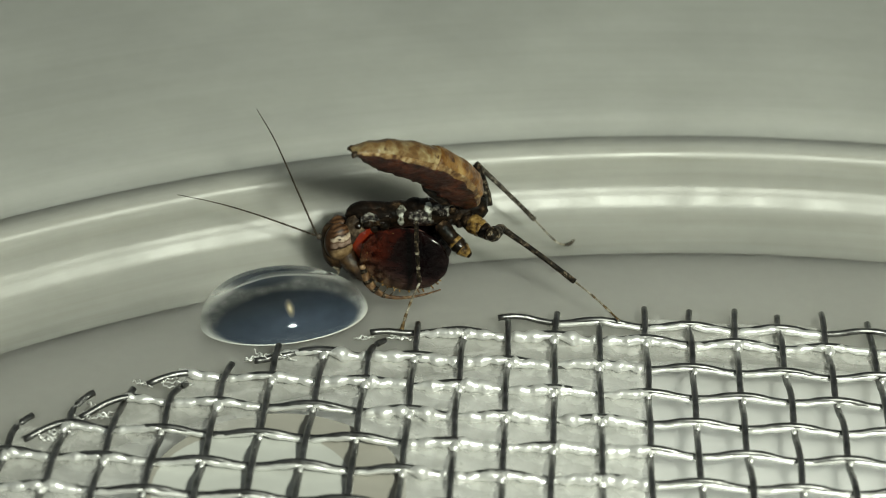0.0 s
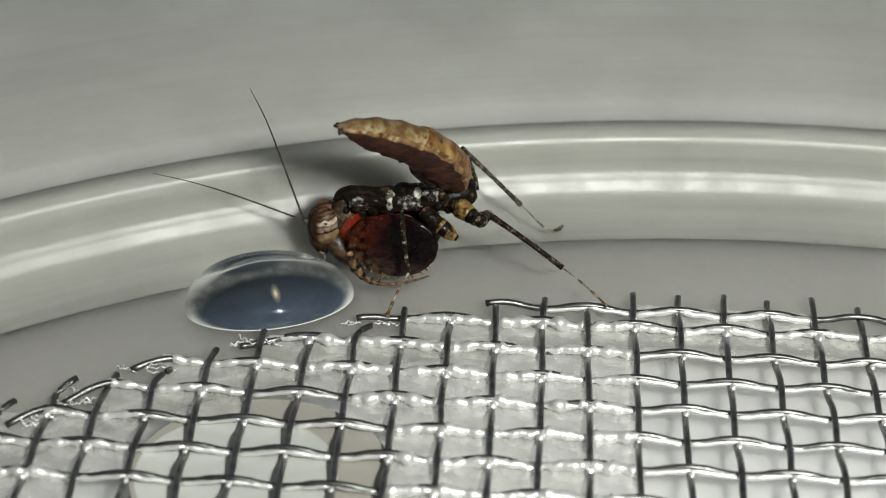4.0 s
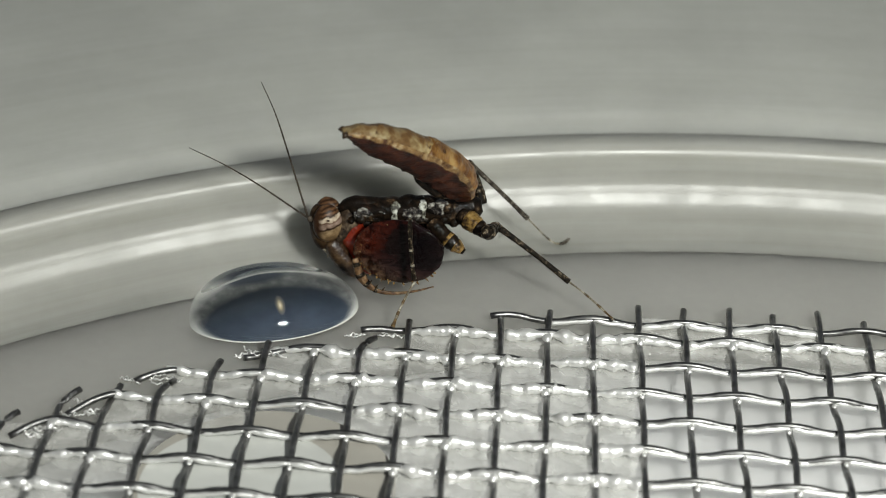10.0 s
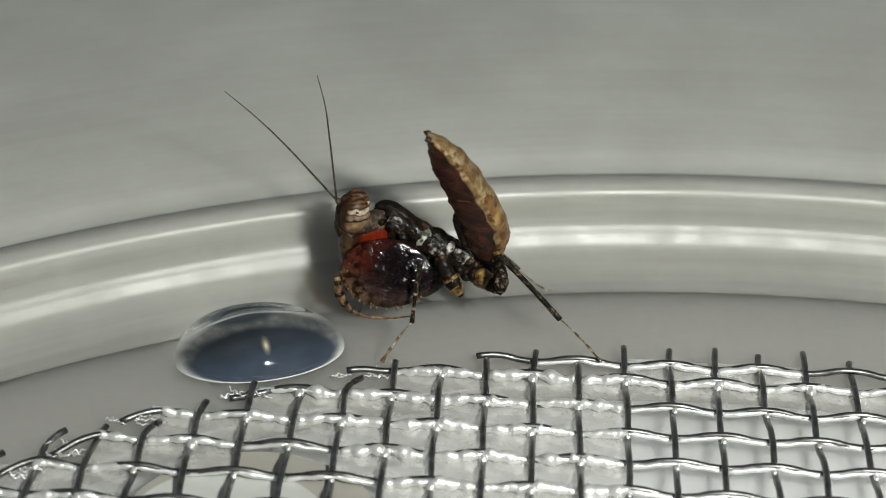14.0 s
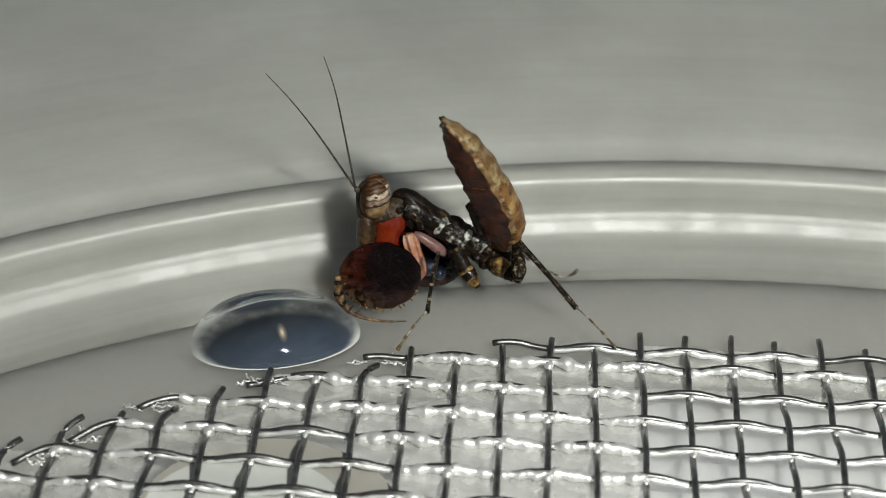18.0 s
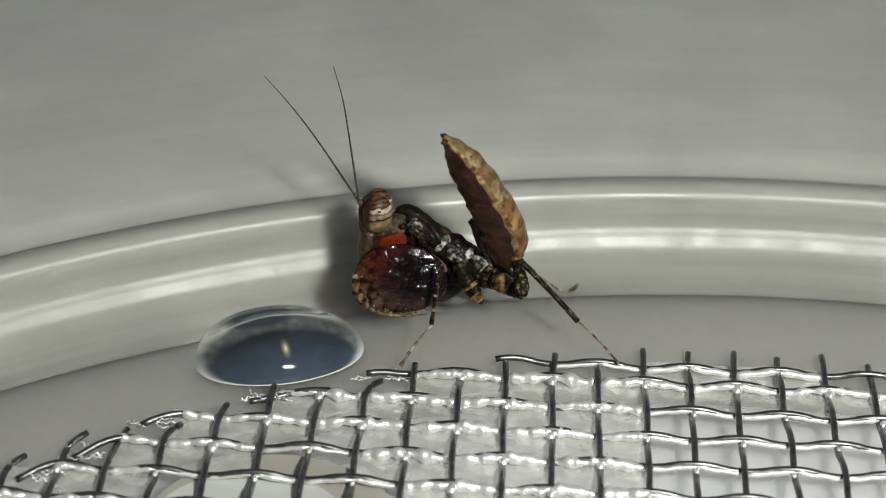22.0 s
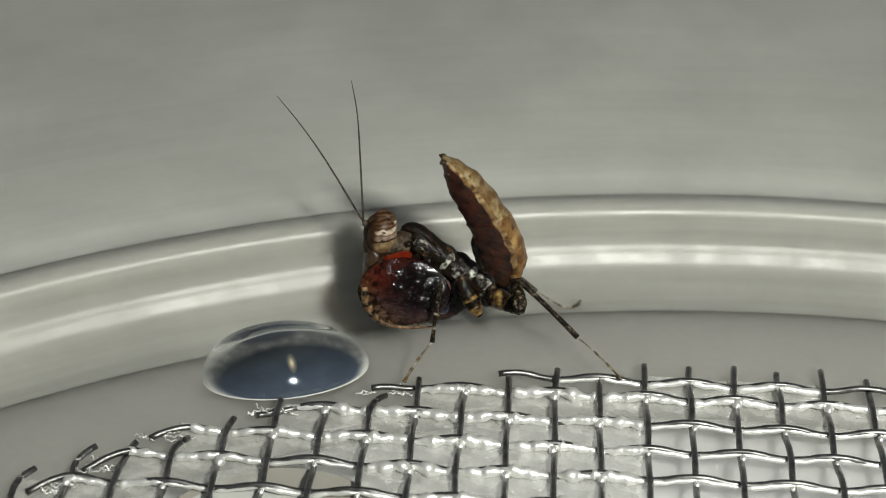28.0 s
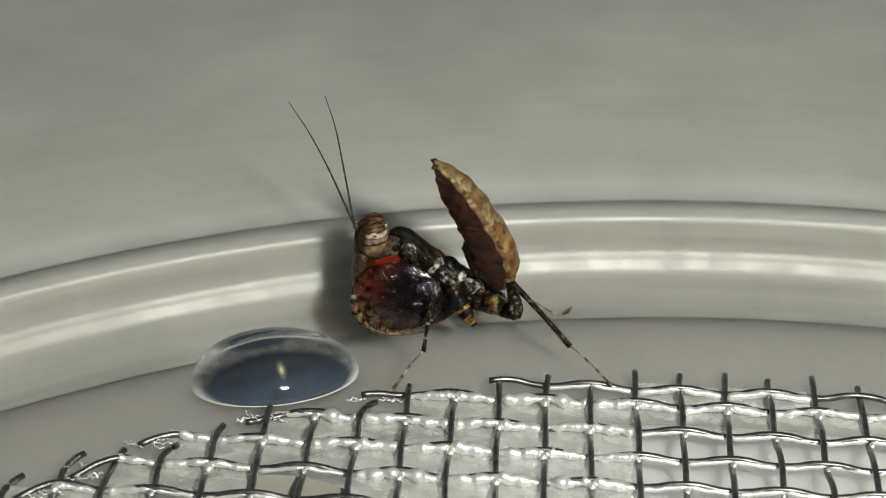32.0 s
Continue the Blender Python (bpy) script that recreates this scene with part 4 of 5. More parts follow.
for dy, (x0, z0) in ((-0.2, (0.0, 0.0)), (0.2, (0.05, 0.02))):
    bm = bmesh.new()
    p = rel(pv, -2.00, 3.31, -1.86, 3.12, -1.92, 2.95)
    tube(bm, [(x + x0, dy, z + z0) for x, y, z in p], [0.07, 0.06, 0.03], 7)
    part("palp", bm, M_foot, head, "pale mouth palp")
for key, tip, mid in (("antenna_a", (-2.73, 9.75), (-2.45, 7.25)), ("antenna_b", (-5.23, 8.92), (-3.56, 6.55))):
    q = (-2.332, -0.350, 4.750) if key == "antenna_a" else (-2.363, 0.350, 4.449)
    bm = bmesh.new()
    pts = curve([(0, 0, 0), (mid[0] - q[0], 0, mid[1] - q[2]), ((mid[0] + tip[0]) / 2 - q[0] + (0.05 if key == "antenna_a" else 0.0), 0, (mid[1] + tip[1]) / 2 - q[2] + 0.1), (tip[0] - q[0], 0, tip[1] - q[2])], 40)
    tube(bm, pts, [(0.038 - 0.026 * k / 39) * (1.12 if k % 2 else 0.9) for k in range(40)], 6)
    blob(bm, (0.05, 0, -0.04), (0.10, 0.09, 0.12), 1, 0.1, 10, 7)
    limb("antenna", key, bm, M_antenna, "thin dark thread-like antenna", head)


# fore legs
def glove():
    """A broad lens with a thin, slightly scalloped rim."""
    bm = bmesh.new()
    seg, n = 48, 9
    for side in (-1, 1):
        prev = None
        for k in range(n + 1):
            f = k / n
            ring = []
            for q in range(seg):
                th = 2 * math.pi * q / seg
                out = 1 + 0.045 * math.cos(th - 2.6) + 0.03 * math.cos(2 * th + 0.4) + (0.016 * math.cos(12 * th) if k == 0 else 0)
                r = math.cos(f * math.pi / 2) ** 0.75 if k < n else 0.0
                ring.append(bm.verts.new((1.50 * r * out * math.cos(th), side * (0.05 + 0.13 * math.sin(f * math.pi / 2)), 1.19 * r * out * math.sin(th))))
            if prev:
                bridge(bm, prev, ring)
            else:
                edge = ring if side == -1 else bridge(bm, edge, ring)
            prev = ring
    bmesh.ops.remove_doubles(bm, verts=bm.verts, dist=1e-4)
    bmesh.ops.recalc_face_normals(bm, faces=bm.faces)
    return roughen(bm, 0.035, 2.2, 4)


femur = limb("fore_femur", "fore_femur", glove(), M_glove, "broad rounded dark red and black fore femur")
rnd = random.Random(21)
a = 160.0
while a < 318:
    a += rnd.uniform(6, 15)
    q, long, thick = math.radians(a), rnd.uniform(0.02, 0.10), rnd.uniform(0.02, 0.042)
    bm = bmesh.new()
    foot = Vector((1.43 * math.cos(q), -0.06, 1.13 * math.sin(q)))
    way = Vector((math.cos(q + 0.3), rnd.uniform(-0.6, 0.1), math.sin(q + 0.3)))
    tube(bm, [foot, foot + way * (0.05 + long * 0.5), foot + way * (0.06 + long)], [thick, thick * 0.8, 0.006], 7)
    part("spine", bm, M_honey, femur)
for k in range(22):
    q = math.radians(rnd.uniform(95, 290))
    r, inset = rnd.uniform(0.016, 0.034), rnd.uniform(0.0, 0.12)
    bm = bmesh.new()
    blob(bm, ((1.47 - inset) * math.cos(q), -0.06 - 0.4 * inset, (1.17 - inset) * math.sin(q)), (r, r, r), k, 0.2, 8, 6)
    part("rim_bead", bm, M_honey, femur)
far_femur = part("fore_femur", glove(), M_glove, thorax, "broad rounded dark fore femur of the far side")
x, y, z = rel((1.303, 0.000, 2.898), -0.13, 1.88)[0]
far_femur.location = (x * MM, 0.45 * MM, z * MM)
far_femur.rotation_euler = (0, 0, radians(-10))
pv = (-2.232, -1.600, 2.927)
bm = bmesh.new()
tp = curve([(x, 0, z) for x, y, z in rel(pv, -2.23, 2.93, -2.14, 2.26, -1.79, 1.72, -1.18, 1.48, -0.46, 1.45, 0.19, 1.53)], 26)
tube(bm, tp, [0.17 - 0.015 * abs(k - 5) if k < 12 else max(0.025, 0.075 - 0.004 * (k - 12)) for k in range(26)], 10, 0.8)
tibia = limb("fore_tibia", "fore_tibia", bm, M_legtan, "striped brown fore tibia with its thin foot")
for k in range(2, 13, 2):
    bm = bmesh.new()
    p = tp[k]
    tube(bm, [p, p + Vector((0.17, -0.03, 0.17))], [0.045, 0.008], 6)
    part("spine", bm, M_brown, tibia)
for k in (1, 4, 7, 10):
    bm = bmesh.new()
    tube(bm, tp[k:k + 2], [0.178 - 0.015 * abs(k - 5), 0.178 - 0.015 * abs(k - 4)], 10, 0.86)
    part("dark_ring", bm, M_legdark, tibia, "dark brown ring")
pv = (-0.570, -0.500, 3.880)
bm = bmesh.new()
p = rel(pv, -0.57, 3.88, -0.24, 3.47, 0.11, 2.95, 0.41, 2.54)
tube(bm, curve([(x, 0, z) for x, y, z in p], 13), [0.18, 0.24, 0.27, 0.28, 0.27, 0.27, 0.28, 0.29, 0.30, 0.29, 0.27, 0.22, 0.12], 14, 0.8)
bmesh.ops.subdivide_edges(bm, edges=bm.edges[:], cuts=2, use_grid_fill=True)
lean = (Vector(p[-1]) - Vector(p[0])).normalized()
for v in bm.verts:
    if v.co.y < 0:
        v.co.y -= 0.06 * math.cos((v.co.z * lean.x - v.co.x * lean.z) * 26)
coxa = limb("fore_coxa", "fore_coxa", bm, M_pink, "glossy orange-pink fore coxa")


def joint_limb(key, name, end, radii, mat, label, bend=0.0, rings=(), ring_mat=None, sides=9, line=None):
    """A leg segment from its joint to end, with dark rings round it."""
    q, e = Vector(PIVOTS[key]), Vector(end)
    d = e - q
    u = Vector((-d.z, 0, d.x)).normalized()
    n = 24
    pts = curve(line, n + 1) if line else [d * (k / n) + u * (bend * math.sin(math.pi * k / n)) for k in range(n + 1)]

    def radius(s):
        i = min(int(s * (len(radii) - 1)), len(radii) - 2)
        f = s * (len(radii) - 1) - i
        return radii[i] * (1 - f) + radii[i + 1] * f

    bm = bmesh.new()
    tube(bm, pts, [radius(k / n) * (1 + 0.12 * noise.noise(Vector((k * 0.9, radii[0] * 40, 0)))) for k in range(n + 1)], sides)
    ob = limb(name, key, bm, mat, label)
    for a, b in rings:
        bm = bmesh.new()
        i, j = round(a * n), max(round(a * n) + 1, round(b * n))
        tube(bm, pts[i:j + 1], [radius(k / n) * (1.03 + 0.12 * noise.noise(Vector((k * 0.9, radii[0] * 40, 0)))) for k in range(i, j + 1)], sides)
        part("band", bm, ring_mat, ob)
    return ob


PIVOTS = {
    "hind_coxa": (1.974, -0.400, 2.207), "hind_femur": (2.737, -1.000, 3.201), "hind_tibia": (2.737, -1.000, 3.201), "hind_tarsus": (4.970, -1.500, 1.170),
    "far_femur": (1.409, 1.200, 3.490), "far_tibia": (1.409, 1.200, 3.490), "far_tarsus": (3.669, 1.981, 1.231),
    "mid_femur": (0.957, -0.500, 2.866), "mid_tibia": (0.351, -1.900, 3.293), "mid_tarsus": (0.068, -1.950, 1.110),
}
joint_limb("hind_coxa", "hind_coxa", (3.051, -1.000, 1.816), (0.24, 0.33, 0.32, 0.29, 0.22, 0.12), M_mottled, "black hind coxa with an amber-yellow patch", 0.04, ((0.22, 0.58),), M_yellow, 14)

joint_limb("hind_femur", "hind_femur", (3.051, -1.000, 1.816), (0.15, 0.18, 0.20, 0.24, 0.26, 0.14), M_legdark, "dark ringed hind femur", 0.02,
           ((0.1, 0.16), (0.26, 0.32), (0.42, 0.48), (0.58, 0.64)), M_mottled)
joint_limb("hind_tibia", "hind_tibia", (4.970, -1.500, 1.170), (0.125, 0.10, 0.092, 0.09, 0.095, 0.105), M_legdark, "slim dark speckled hind tibia", 0.03)
joint_limb("hind_tarsus", "hind_tarsus", (6.432, -2.620, 0.177), (0.045, 0.028, 0.028, 0.042, 0.03, 0.045, 0.03, 0.05), M_foot, "thin pale hind foot with dark joints", 0.05,
           ((0.40, 0.46), (0.62, 0.70), (0.78, 0.96)), M_joint, 7)
joint_limb("far_femur", "hind_femur", (2.132, 0.400, 2.435), (0.13, 0.16, 0.18, 0.20, 0.18), M_legdark, "dark ringed hind femur of the far side", 0.03, ((0.1, 0.16), (0.3, 0.36), (0.5, 0.56)), M_mottled)
joint_limb("far_tibia", "hind_tibia", (3.669, 1.981, 1.231), (0.11, 0.085, 0.08, 0.08, 0.09), M_leggrey, "slim greyish hind tibia of the far side", 0.02)
joint_limb("far_tarsus", "hind_tarsus", (5.50, 2.80, 0.42), (0.03, 0.025, 0.025, 0.04, 0.03, 0.055, 0.07, 0.035), M_foot, "thin hooked hind foot of the far side", 0, ((0.34, 0.40), (0.66, 0.98)), M_leggrey, 7,
           [(0, 0, 0), (0.36, 0.12, -0.28), (0.70, 0.24, -0.55), (1.06, 0.40, -0.80), (1.34, 0.58, -0.90), (1.56, 0.76, -0.86), (1.68, 0.92, -0.76)])
joint_limb("mid_femur", "mid_femur", (1.678, -0.900, 1.586), (0.22, 0.29, 0.25, 0.29, 0.24, 0.10), M_mottled, "lobed black mid femur with an amber-yellow tip", -0.05, ((0.50, 0.58), (0.76, 0.97)), M_yellow, 14)
joint_limb("mid_tibia", "mid_tibia", (0.068, -1.950, 1.110), (0.06, 0.08, 0.082, 0.07, 0.065, 0.07, 0.09), M_legdark, "slim black mid tibia with pale bands", -0.03, ((0.52, 0.55), (0.74, 0.77)), M_foot)
joint_limb("mid_tarsus", "mid_tarsus", (-0.842, -3.027, 0.134), (0.05, 0.032, 0.032, 0.05, 0.035, 0.06, 0.045, 0.085), M_foot, "thin pale banded mid foot", -0.05, ((0.42, 0.5), (0.66, 0.74), (0.82, 0.98)), M_joint, 7)


def motions():
    walk(PARTS["abdomen"], [
        (0, pose(0.001640, -0.00064, 0.003800, 8.1, -26.6, 15.2)),
        (2, pose(0.001670, -0.00064, 0.003810, 7.2, -25.5, 14.8)),
        (6, pose(0.001670, -0.00064, 0.003840, 7.2, -25.8, 14.8)),
        (9, pose(0.001550, -0.00064, 0.003950, 6.8, -30.2, 15.7)),
        (10, pose(0.001710, -0.00064, 0.003910, 7.5, -26.7, 12.6)),
        (10.4, pose(0.001940, -0.00064, 0.003860, 8.0, -21.5, 9.9)),
        (10.7, pose(0.002360, -0.00064, 0.003490, 8.2, -11.0, 6.0)),
        (11, pose(0.002810, -0.00064, 0.003470, 8.4, -3.8, 3.6)),
        (11.5, pose(0.003010, -0.00064, 0.003160, 8.4, -1.7, 3.5)),
        (12, pose(0.002950, -0.00064, 0.003090, 7.8, -0.3, 3.2)),
        (13, pose(0.002940, -0.00064, 0.003050, 8.6, -0.5, 3.5)),
        (16, pose(0.003030, -0.00064, 0.003040, 8.2, 0.0, 2.7)),
        (18, pose(0.002960, -0.00064, 0.002940, 7.1, -0.6, 2.3)),
        (18.4, pose(0.002980, -0.00064, 0.002830, 6.6, -0.7, 2.1)),
        (19, pose(0.002890, -0.00064, 0.002950, 7.6, -0.6, 2.7)),
        (20, pose(0.003000, -0.00064, 0.002890, 6.8, 0.4, 2.0)),
        (20.4, pose(0.002930, -0.00064, 0.002880, 7.2, 0.8, 2.2)),
        (22, pose(0.002950, -0.00064, 0.002910, 6.7, -0.6, 2.3)),
        (25, pose(0.002900, -0.00064, 0.002790, 5.3, 1.0, 1.7)),
        (28, pose(0.002810, -0.00064, 0.002840, 6.5, 0.2, 2.6)),
        (32, pose(0.002910, -0.00064, 0.002950, 7.1, -1.4, 2.7))])
    bend = ((0, -7.8), (2, -7.8), (6, -7.8), (9, -5.0), (10, -3.6), (10.4, -1.0), (10.7, 0.4), (11, 1.1), (11.5, -0.1), (12, -1.3), (13, -0.7), (16, 1.1), (18, 0.7), (18.4, 0.7), (19, 0.5), (20, 0.3), (20.4, 0.2), (22, -0.1), (25, -1.0), (28, -2.1), (32, -0.1))
    walk(PARTS["abdomen_end"], [(t, pose(hinge.x * MM, hinge.y * MM, hinge.z * MM, 0, a, 0)) for t, a in bend])
    walk(PARTS["thorax"], [
        (0, pose(-0.000093, 0.000000, 0.003109, 0.0, -40.4, 0.0)),
        (6, pose(-0.000013, 0.000000, 0.003081, 0.0, -39.5, 0.0)),
        (9, pose(-0.000068, -0.000000, 0.003091, 0.0, -39.6, 0.0)),
        (10, pose(-0.000019, -0.000000, 0.003065, 0.0, -37.8, 0.0)),
        (10.4, pose(0.000300, 0.000000, 0.003322, 0.0, -30.3, 0.0)),
        (10.7, pose(0.000687, 0.000000, 0.003351, 0.0, -19.3, 0.0)),
        (11, pose(0.001228, 0.000000, 0.003268, 0.0, -7.7, 0.0)),
        (11.5, pose(0.001327, 0.000000, 0.003194, 0.0, -7.7, 0.0)),
        (12, pose(0.001273, 0.000000, 0.003147, 0.0, -5.3, 0.0)),
        (13, pose(0.001304, 0.000000, 0.003141, 0.0, -3.9, 0.0)),
        (16, pose(0.001301, -0.000000, 0.003035, 0.0, -2.9, 0.0)),
        (18, pose(0.001353, 0.000000, 0.003068, 0.0, -3.7, 0.0)),
        (18.4, pose(0.001324, 0.000000, 0.002989, 0.0, -3.1, 0.0)),
        (19, pose(0.001274, 0.000000, 0.003101, 0.0, -4.0, 0.0)),
        (20, pose(0.001342, 0.000000, 0.002966, 0.0, -1.9, 0.0)),
        (22, pose(0.001290, 0.000000, 0.002987, 0.0, -1.3, 0.0)),
        (25, pose(0.001256, 0.000000, 0.002961, 0.0, -0.7, 0.0)),
        (28, pose(0.001303, 0.000000, 0.002898, 0.0, -0.0, 0.0)),
        (32, pose(0.001245, 0.000000, 0.002992, 0.0, -0.5, 0.0))])
    walk(PARTS["head"], [
        (0, pose(-0.003085, 0.000000, 0.001872, 0.0, -7.0, 0.0)),
        (1, pose(-0.003068, -0.000000, 0.001845, 0.0, -7.0, 0.0)),
        (3, pose(-0.003058, 0.000000, 0.001825, 0.0, -7.0, 0.0)),
        (6, pose(-0.003152, 0.000000, 0.002075, 0.0, -8.0, 0.0)),
        (7, pose(-0.003039, 0.000000, 0.001990, 0.0, -8.0, 0.0)),
        (9, pose(-0.003159, -0.000000, 0.002060, 0.0, -9.0, 0.0)),
        (10, pose(-0.003161, 0.000000, 0.002429, 0.0, -9.0, 0.0)),
        (10.4, pose(-0.002871, 0.000000, 0.003270, 0.0, -9.0, 0.0)),
        (10.7, pose(-0.002428, 0.000000, 0.003774, 0.0, -9.0, 0.0)),
        (11, pose(-0.001992, -0.000000, 0.004347, 0.0, -8.9, 0.0)),
        (11.5, pose(-0.001801, -0.000000, 0.004257, 0.0, -5.8, 0.0)),
        (12, pose(-0.001788, 0.000000, 0.004275, 0.0, -5.8, 0.0)),
        (13, pose(-0.001834, 0.000000, 0.004207, 0.0, 5.6, 0.0)),
        (16, pose(-0.001689, 0.000000, 0.004296, 0.0, -1.5, 0.0)),
        (18, pose(-0.001670, 0.000000, 0.004298, 0.0, -5.0, 0.0)),
        (18.4, pose(-0.001652, 0.000000, 0.004190, 0.0, -1.3, 0.0)),
        (19, pose(-0.001778, -0.000000, 0.004258, 0.0, -0.6, 0.0)),
        (20, pose(-0.001641, 0.000000, 0.004271, 0.0, -1.4, 0.0)),
        (20.4, pose(-0.001648, 0.000000, 0.004321, 0.0, -3.5, 0.0)),
        (21, pose(-0.001629, 0.000000, 0.004244, 0.0, -1.4, 0.0)),
        (22, pose(-0.001685, 0.000000, 0.004371, 0.0, -1.4, 0.0)),
        (23, pose(-0.001650, 0.000000, 0.004250, 0.0, -1.3, 0.0)),
        (24, pose(-0.001666, 0.000000, 0.004249, 0.0, -1.3, 0.0)),
        (25, pose(-0.001658, 0.000000, 0.004279, 0.0, 0.1, 0.0)),
        (28, pose(-0.001696, 0.000000, 0.004219, 0.0, -0.0, 0.0)),
        (29, pose(-0.001706, 0.000000, 0.004285, 0.0, -0.0, 0.0)),
        (30, pose(-0.001679, -0.000000, 0.004280, 0.0, -0.0, 0.0)),
        (31, pose(-0.001686, -0.000000, 0.004301, 0.0, 0.0, 0.0)),
        (32, pose(-0.001666, 0.000000, 0.004329, 0.0, -0.0, 0.0))])
    walk(PARTS["antenna_a"], [
        (0, pose(-0.000708, -0.000350, 0.000347, 1.2, -10.9, 0.1)),
        (1, pose(-0.000707, -0.000350, 0.000345, 3.0, -13.8, 0.2)),
        (3, pose(-0.000704, -0.000350, 0.000344, -1.4, -10.4, -0.1)),
        (6, pose(-0.000622, -0.000350, 0.000323, 3.6, -5.3, 0.3)),
        (7, pose(-0.000644, -0.000350, 0.000305, -1.0, -6.5, -0.1)),
        (9, pose(-0.000622, -0.000350, 0.000290, -16.8, -10.6, -1.3)),
        (10, pose(-0.000613, -0.000350, 0.000329, -0.8, -3.6, -0.1)),
        (10.4, pose(-0.000598, -0.000350, 0.000404, 7.6, 11.3, 0.6)),
        (10.7, pose(-0.000593, -0.000350, 0.000441, 12.4, 9.2, 1.0)),
        (11, pose(-0.000551, -0.000350, 0.000490, 12.3, 11.8, 1.0)),
        (11.5, pose(-0.000573, -0.000350, 0.000502, 15.3, 0.7, 1.2)),
        (12, pose(-0.000575, -0.000350, 0.000504, 11.8, 7.3, 0.9)),
        (13, pose(-0.000640, -0.000350, 0.000526, 17.3, -9.5, 1.4)),
        (16, pose(-0.000616, -0.000350, 0.000520, 8.5, 2.1, 0.7)),
        (18, pose(-0.000600, -0.000350, 0.000516, 8.9, -1.9, 0.7)),
        (18.4, pose(-0.000615, -0.000350, 0.000521, 6.5, 3.4, 0.5)),
        (19, pose(-0.000602, -0.000350, 0.000513, 12.9, -2.1, 1.0)),
        (20, pose(-0.000615, -0.000350, 0.000521, 1.7, 4.5, 0.1)),
        (20.4, pose(-0.000615, -0.000350, 0.000522, 11.6, 4.1, 0.9)),
        (21, pose(-0.000616, -0.000350, 0.000520, 16.3, -1.7, 1.3)),
        (22, pose(-0.000614, -0.000350, 0.000519, 7.0, -3.2, 0.6)),
        (23, pose(-0.000615, -0.000350, 0.000521, 13.0, -4.0, 1.0)),
        (24, pose(-0.000616, -0.000350, 0.000521, 11.2, 0.4, 0.9)),
        (25, pose(-0.000629, -0.000350, 0.000527, 7.5, -0.4, 0.6)),
        (28, pose(-0.000636, -0.000350, 0.000531, 0.0, -0.0, 0.0)),
        (29, pose(-0.000633, -0.000350, 0.000529, 9.6, -2.7, 0.8)),
        (30, pose(-0.000633, -0.000350, 0.000528, 10.0, -1.0, 0.8)),
        (31, pose(-0.000633, -0.000350, 0.000528, 8.0, 0.0, 0.6)),
        (32, pose(-0.000632, -0.000350, 0.000529, 9.7, -6.1, 0.8))])
    walk(PARTS["antenna_b"], [
        (0, pose(-0.000798, 0.000350, 0.000025, 11.9, -24.4, 11.5)),
        (1, pose(-0.000798, 0.000350, 0.000023, 9.9, -26.5, 10.2)),
        (3, pose(-0.000796, 0.000350, 0.000024, 0.5, -32.8, 0.6)),
        (6, pose(-0.000720, 0.000350, 0.000007, -0.2, -28.7, -0.2)),
        (7, pose(-0.000740, 0.000350, -0.000013, -0.3, -28.4, -0.3)),
        (9, pose(-0.000725, 0.000350, -0.000024, 7.2, -23.6, 7.0)),
        (10, pose(-0.000716, 0.000350, 0.000019, 16.9, -8.0, 11.6)),
        (10.4, pose(-0.000696, 0.000350, 0.000105, 26.2, 6.2, 15.1)),
        (10.7, pose(-0.000686, 0.000350, 0.000147, 23.7, 7.1, 13.6)),
        (11, pose(-0.000634, 0.000350, 0.000203, 18.8, 3.7, 11.3)),
        (11.5, pose(-0.000640, 0.000350, 0.000207, 11.3, 0.5, 7.1)),
        (12, pose(-0.000641, 0.000350, 0.000207, -7.9, -7.2, -5.5)),
        (13, pose(-0.000647, 0.000350, 0.000226, 2.6, -16.8, 2.2)),
        (16, pose(-0.000656, 0.000350, 0.000223, 0.8, -3.5, 0.6)),
        (18, pose(-0.000658, 0.000350, 0.000220, 9.7, 4.2, 5.9)),
        (18.4, pose(-0.000654, 0.000350, 0.000221, -0.3, -2.8, -0.2)),
        (19, pose(-0.000639, 0.000350, 0.000212, 2.1, -2.0, 1.4)),
        (20, pose(-0.000655, 0.000350, 0.000222, -1.5, -3.5, -1.0)),
        (20.4, pose(-0.000667, 0.000350, 0.000227, -1.2, 0.7, -0.7)),
        (21, pose(-0.000654, 0.000350, 0.000223, 10.8, 0.4, 6.8)),
        (22, pose(-0.000652, 0.000350, 0.000220, -2.7, -2.1, -1.8)),
        (23, pose(-0.000655, 0.000350, 0.000221, 22.7, 8.8, 12.9)),
        (24, pose(-0.000655, 0.000350, 0.000223, 7.2, 2.3, 4.5)),
        (25, pose(-0.000663, 0.000350, 0.000228, 1.0, 0.0, 0.7)),
        (28, pose(-0.000668, 0.000350, 0.000230, 0.0, -0.0, 0.0)),
        (29, pose(-0.000667, 0.000350, 0.000231, -0.8, 7.2, -0.5)),
        (30, pose(-0.000666, 0.000350, 0.000232, 7.0, 4.8, 4.3)),
        (31, pose(-0.000667, 0.000350, 0.000232, -0.5, -2.6, -0.3)),
        (32, pose(-0.000666, 0.000350, 0.000230, 10.6, 8.4, 6.3))])
